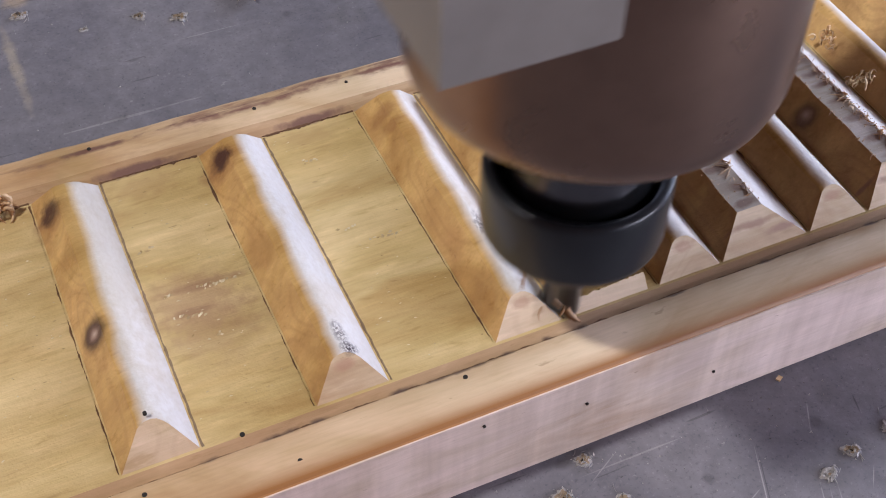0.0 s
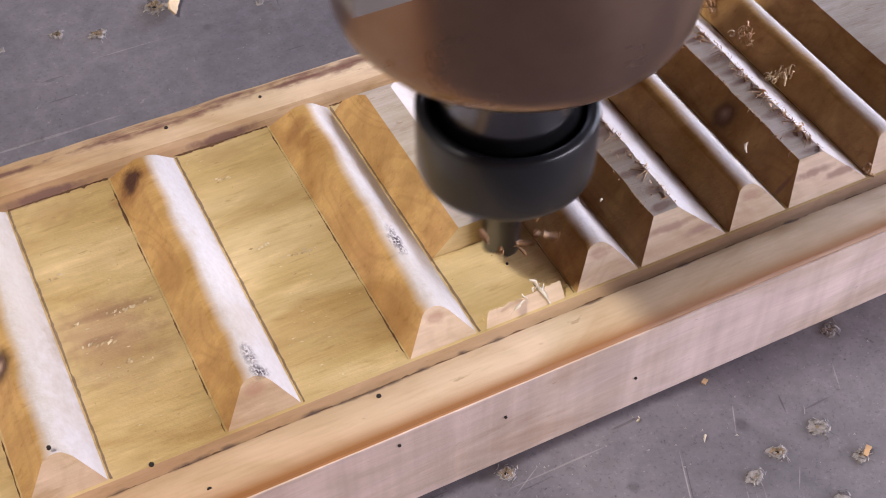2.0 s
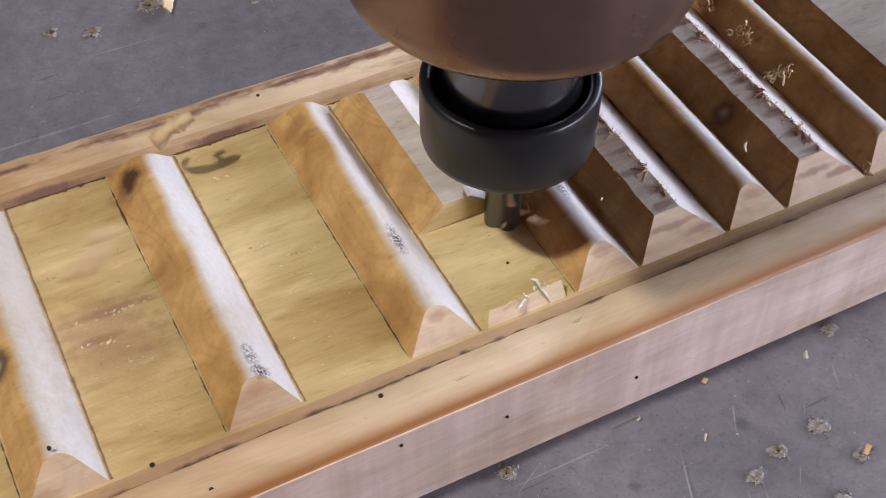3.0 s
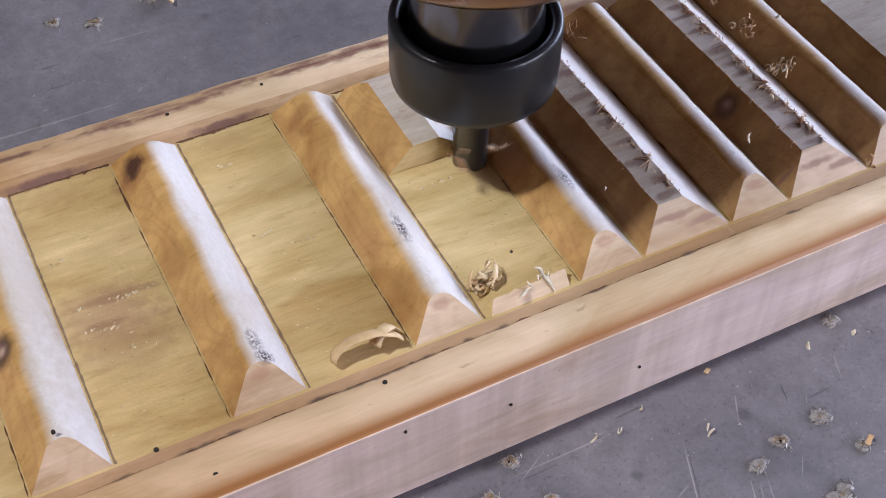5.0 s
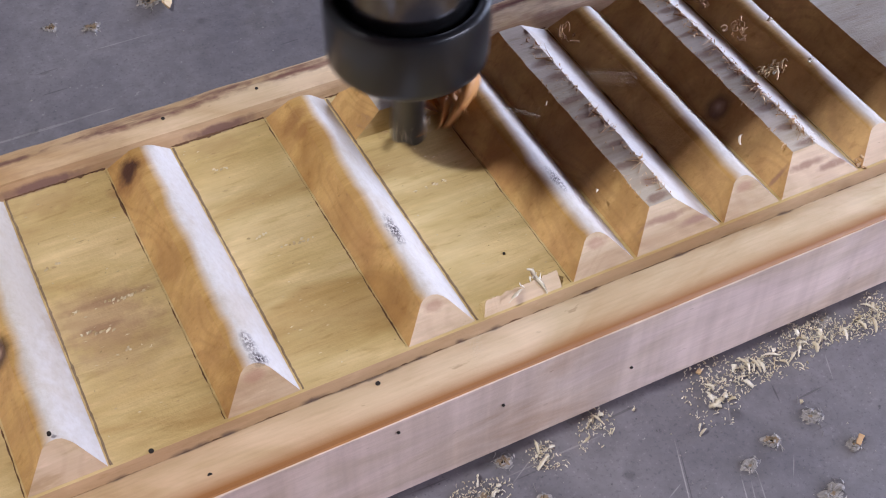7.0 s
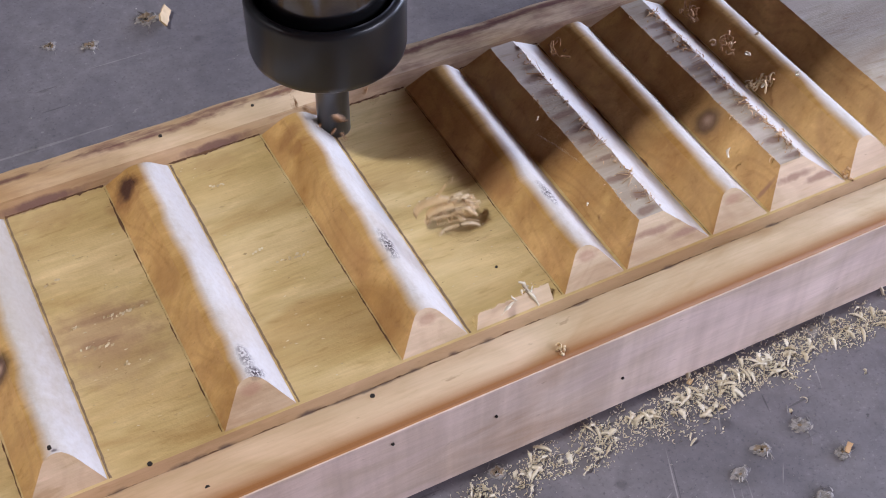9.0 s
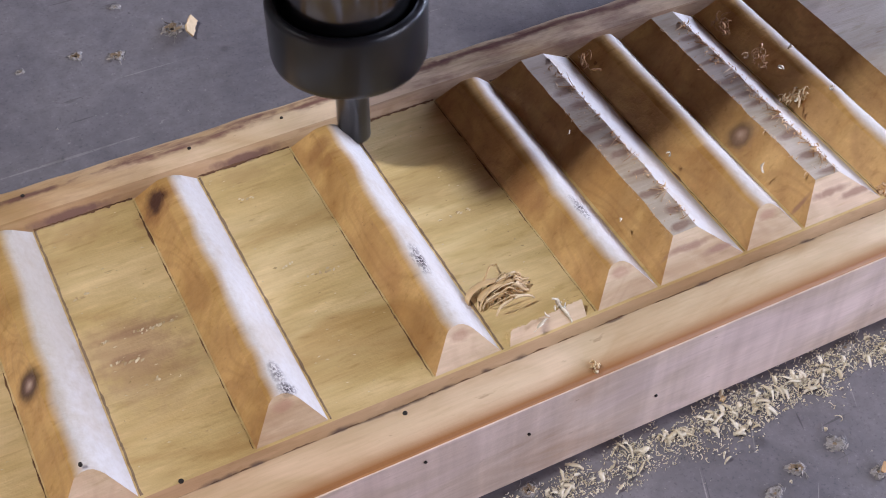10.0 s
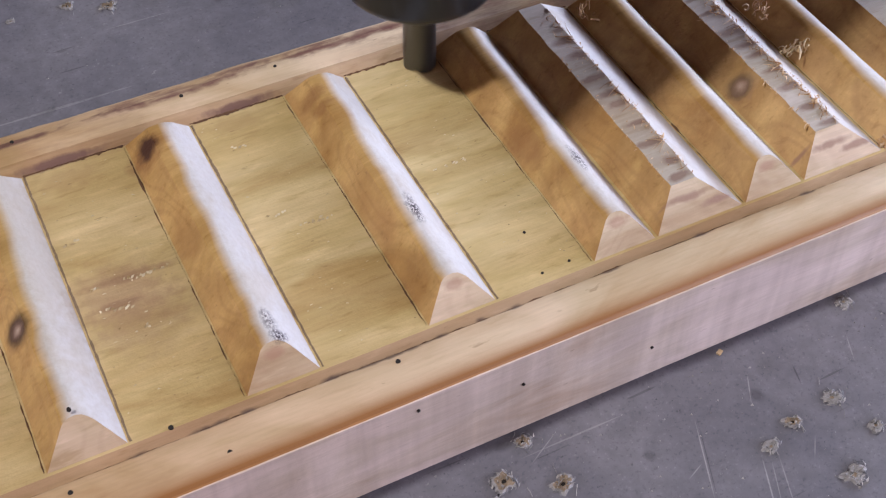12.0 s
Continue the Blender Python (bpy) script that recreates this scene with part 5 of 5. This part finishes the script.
    # t0, t1, radius, height over the floor, first angle: shavings carried round the end mill, then flung off
    rounds = [(1.34, 1.60, 0.033, 0.024, 242), (1.36, 1.64, 0.036, 0.032, 243), (1.40, 1.58, 0.030, 0.036, 55), (1.38, 1.62, 0.029, 0.014, 144), (1.42, 1.60, 0.022, 0.010, 56),
              (2.38, 2.62, 0.014, 0.012, 14), (2.40, 2.60, 0.030, 0.018, 145), (2.42, 2.64, 0.026, 0.010, 56), (2.92, 3.08, 0.014, 0.012, 136), (6.10, 6.28, 0.024, 0.022, 200),
              (6.56, 6.72, 0.020, 0.014, 120), (6.92, 7.12, 0.012, 0.008, 126), (6.90, 7.14, 0.016, 0.012, 165), (6.94, 7.16, 0.019, 0.006, 67), (8.78, 8.94, 0.022, 0.022, 110),
              (6.91, 7.13, 0.015, 0.005, 120), (6.93, 7.11, 0.021, 0.009, 110), (6.95, 7.15, 0.012, 0.014, 70), (6.90, 7.12, 0.024, 0.013, 135), (1.35, 1.62, 0.034, 0.018, 215), (1.37, 1.60, 0.026, 0.008, 170), (2.41, 2.63, 0.020, 0.006, 100)]
    for ob, (t0, t1, r, high, a0) in zip(whirls, rounds):
        rows = [(0, inside), (t0 - 0.08, inside)]
        for i in range(int((t1 - t0) / 0.04) + 1):
            t = t0 + i * 0.04
            x, y = cutter_at(t)
            a = a0 - 58 * i
            rows.append((t, pose(x + r * math.cos(radians(a)), y + 0.006 + 0.7 * r * math.sin(radians(a)), ZF + high, 20, 10, a + 90)))
        t = rows[-1][0]
        away_turn = rows[-1][1].to_euler().z * 57.3
        off = pose(0.30 + r * 6, 0.75 + high * 9, GZ + 0.003, 20, 10, away_turn)
        rows += [(t + 0.08, pose(x + 0.03, 0.24, 0.14, 50, 20, away_turn)), (t + 0.22, off), (12, off)]
        walk(ob, rows)

    on_lip = pose(0.0990, 0.0042, ZF + 0.0036, 0, 0, 12)
    lie(lip_tuft, 0.55, on_lip, 10.72, pose(0.5, -0.7, GZ))
    heap1, heap2 = pose(0.0868, 0.0190, ZF, 0, 0, 10), pose(0.0905, 0.0190, ZF + 0.0055, 0, -62, 25)
    walk(pile, [(0, inside), (8.55, inside), (8.7, pose(0.098, 0.075, ZF + 0.012, 40, 20, 0)), (8.8, pose(0.097, 0.058, ZF + 0.004, 50, 30, 20)), (8.9, pose(0.094, 0.045, ZF + 0.003, 30, 20, 10)),
                (9.0, pose(0.092, 0.042, ZF + 0.006, 20, 0, 0)), (9.1, pose(0.0885, 0.024, ZF + 0.002, 5, 0, 0)), (9.2, heap1), (10.4, heap1), (10.5, heap2), (10.62, pose(0.094, 0.010, ZF + 0.002, 20, 0, 30)),
                (10.85, pose(0.092, 0.008, ZF + 0.001, 0, 0, 30)), (11.0, pose(0.0863, 0.0147, ZF + 0.0005, 0, 0, 20)), (11.3, pose(0.0860, 0.0150, ZF + 0.0005, 0, 0, 20)),
                (11.4, pose(0.0800, 0.045, ZF + 0.016, 30, 20, 60)), (11.5, pose(0.0630, 0.095, ZF + 0.012, 50, 20, 90)), (11.6, pose(0.0660, 0.118, ZF + 0.006, 20, 0, 120)),
                (11.75, pose(0.05, 0.17, 0.06, 60, 30, 150)), (11.95, pose(0.0, 0.42, GZ, 0, 0, 180)), (12, pose(0.0, 0.42, GZ, 0, 0, 180))])
    walk(small_pile, [(0, inside), (4.6, inside), (4.75, pose(0.0835, 0.014, ZF, 0, 0, 10)), (5.15, pose(0.0850, 0.0115, ZF, 0, 0, 20)),
                      (5.4, pose(0.0875, 0.0060, ZF + 0.001, 0, 0, 30)), (6.2, pose(0.0880, 0.0050, ZF + 0.0015, 0, 0, 40)), (6.3, pose(0.095, 0.06, ZF + 0.03, 40, 0, 70)), (6.4, pose(0.12, 0.24, 0.14, 40, 20, 90)),
                      (6.6, pose(0.3, 0.85, GZ, 0, 0, 120)), (12, pose(0.3, 0.85, GZ, 0, 0, 120))])
    walk(first_pile, [(0, inside), (0.12, inside), (0.22, pose(0.0855, 0.0085, ZF + 0.0002, 0, 0, 24)), (0.52, pose(0.0860, 0.0085, ZF + 0.0002, 0, 0, 30)), (0.6, pose(0.088, 0.05, ZF + 0.03, 40, 0, 40)), (0.72, pose(0.12, 0.24, 0.14, 60, 20, 70)), (0.9, pose(0.3, 0.8, GZ, 0, 0, 90)), (12, pose(0.3, 0.8, GZ, 0, 0, 90))])
    walk(curl_a, [(0, inside), (2.8, inside), (2.9, pose(0.075, 0.055, ZF + 0.02, 30, 20, 10)), (2.96, pose(0.0320, 0.1020, ZF + 0.009, 20, 0, 14)), (3.04, pose(0.0275, 0.1065, ZF + 0.009, 20, 2, 16)), (3.1, pose(0.0180, 0.112, ZF + 0.006, 10, 10, 20)),
                  (3.2, pose(0.0120, 0.122, ZF + 0.004, 0, 20, 25)), (3.5, pose(-0.06, 0.22, 0.03, 40, 60, 50)), (3.8, pose(-0.2, 0.4, GZ, 0, 0, 60)), (12, pose(-0.2, 0.4, GZ, 0, 0, 60))])
    walk(curl_c, [(0, inside), (2.8, inside), (2.9, pose(0.04, 0.06, ZF + 0.025, 30, 20, 50)), (3.0, pose(-0.0210, 0.0680, ZF + 0.008, 40, 10, 80)), (3.1, pose(-0.09, 0.075, ZF + 0.02, 60, 30, 110)),
                  (3.3, pose(-0.25, 0.09, 0.02, 60, 60, 150)), (3.5, pose(-0.45, 0.1, GZ, 0, 0, 170)), (12, pose(-0.45, 0.1, GZ, 0, 0, 170))])
    walk(curl_b, [(0, inside), (4.68, inside), (4.8, pose(0.0700, 0.012, ZF + 0.012, 20, 10, 0)), (4.9, pose(0.0500, 0.0050, ZF + 0.002, 10, 0, 10)), (4.95, pose(0.0425, 0.0035, ZF + 0.0005, 0, 0, 2)), (5.04, pose(0.0415, 0.0032, ZF + 0.0005, 0, 0, 4)),
                  (5.13, pose(0.0080, -0.006, ZF + 0.012, 40, 30, 50)), (5.28, pose(-0.03, -0.06, 0.03, 80, 60, 60)), (5.5, pose(-0.1, -0.3, GZ, 0, 0, 120)), (12, pose(-0.1, -0.3, GZ, 0, 0, 120))])
    walk(pale_curl, [(0, inside), (6.34, inside), (6.40, pose(0.093, 0.0745, ZF + 0.004, 0, 0, 20)), (6.44, pose(0.0963, 0.0740, ZF + 0.004, 0, 0, 4)), (6.56, pose(0.0966, 0.0740, ZF + 0.004, 0, 0, 0)),
                     (6.62, pose(0.12, 0.20, 0.13, 40, 20, -60)), (6.8, pose(0.35, 0.8, GZ, 0, 0, -90)), (12, pose(0.35, 0.8, GZ, 0, 0, -90))])
    lodged = pose(0.1328, 0.0300, ZF + 0.0026, 0, -48, 70)
    lie(lodged_chip, 5.22, lodged, 6.3, pose(0.4, 0.7, GZ))
    caught = pose(0.1746, -0.0676, GZ + 0.0012, 20, -25, 35)
    walk(caught_chip, [(0, caught), (10.5, caught), (10.6, pose(0.24, -0.12, GZ + 0.02, 80, 20, 60)), (10.75, pose(0.7, -0.75, GZ)), (12, pose(0.7, -0.75, GZ))])
    perch = pose(0.0975, -0.0185, 0.0503, 12, 0, 20)
    lie(rail_crumb, 7.7, perch, 10.5, pose(0.5, -0.6, GZ))


motions()
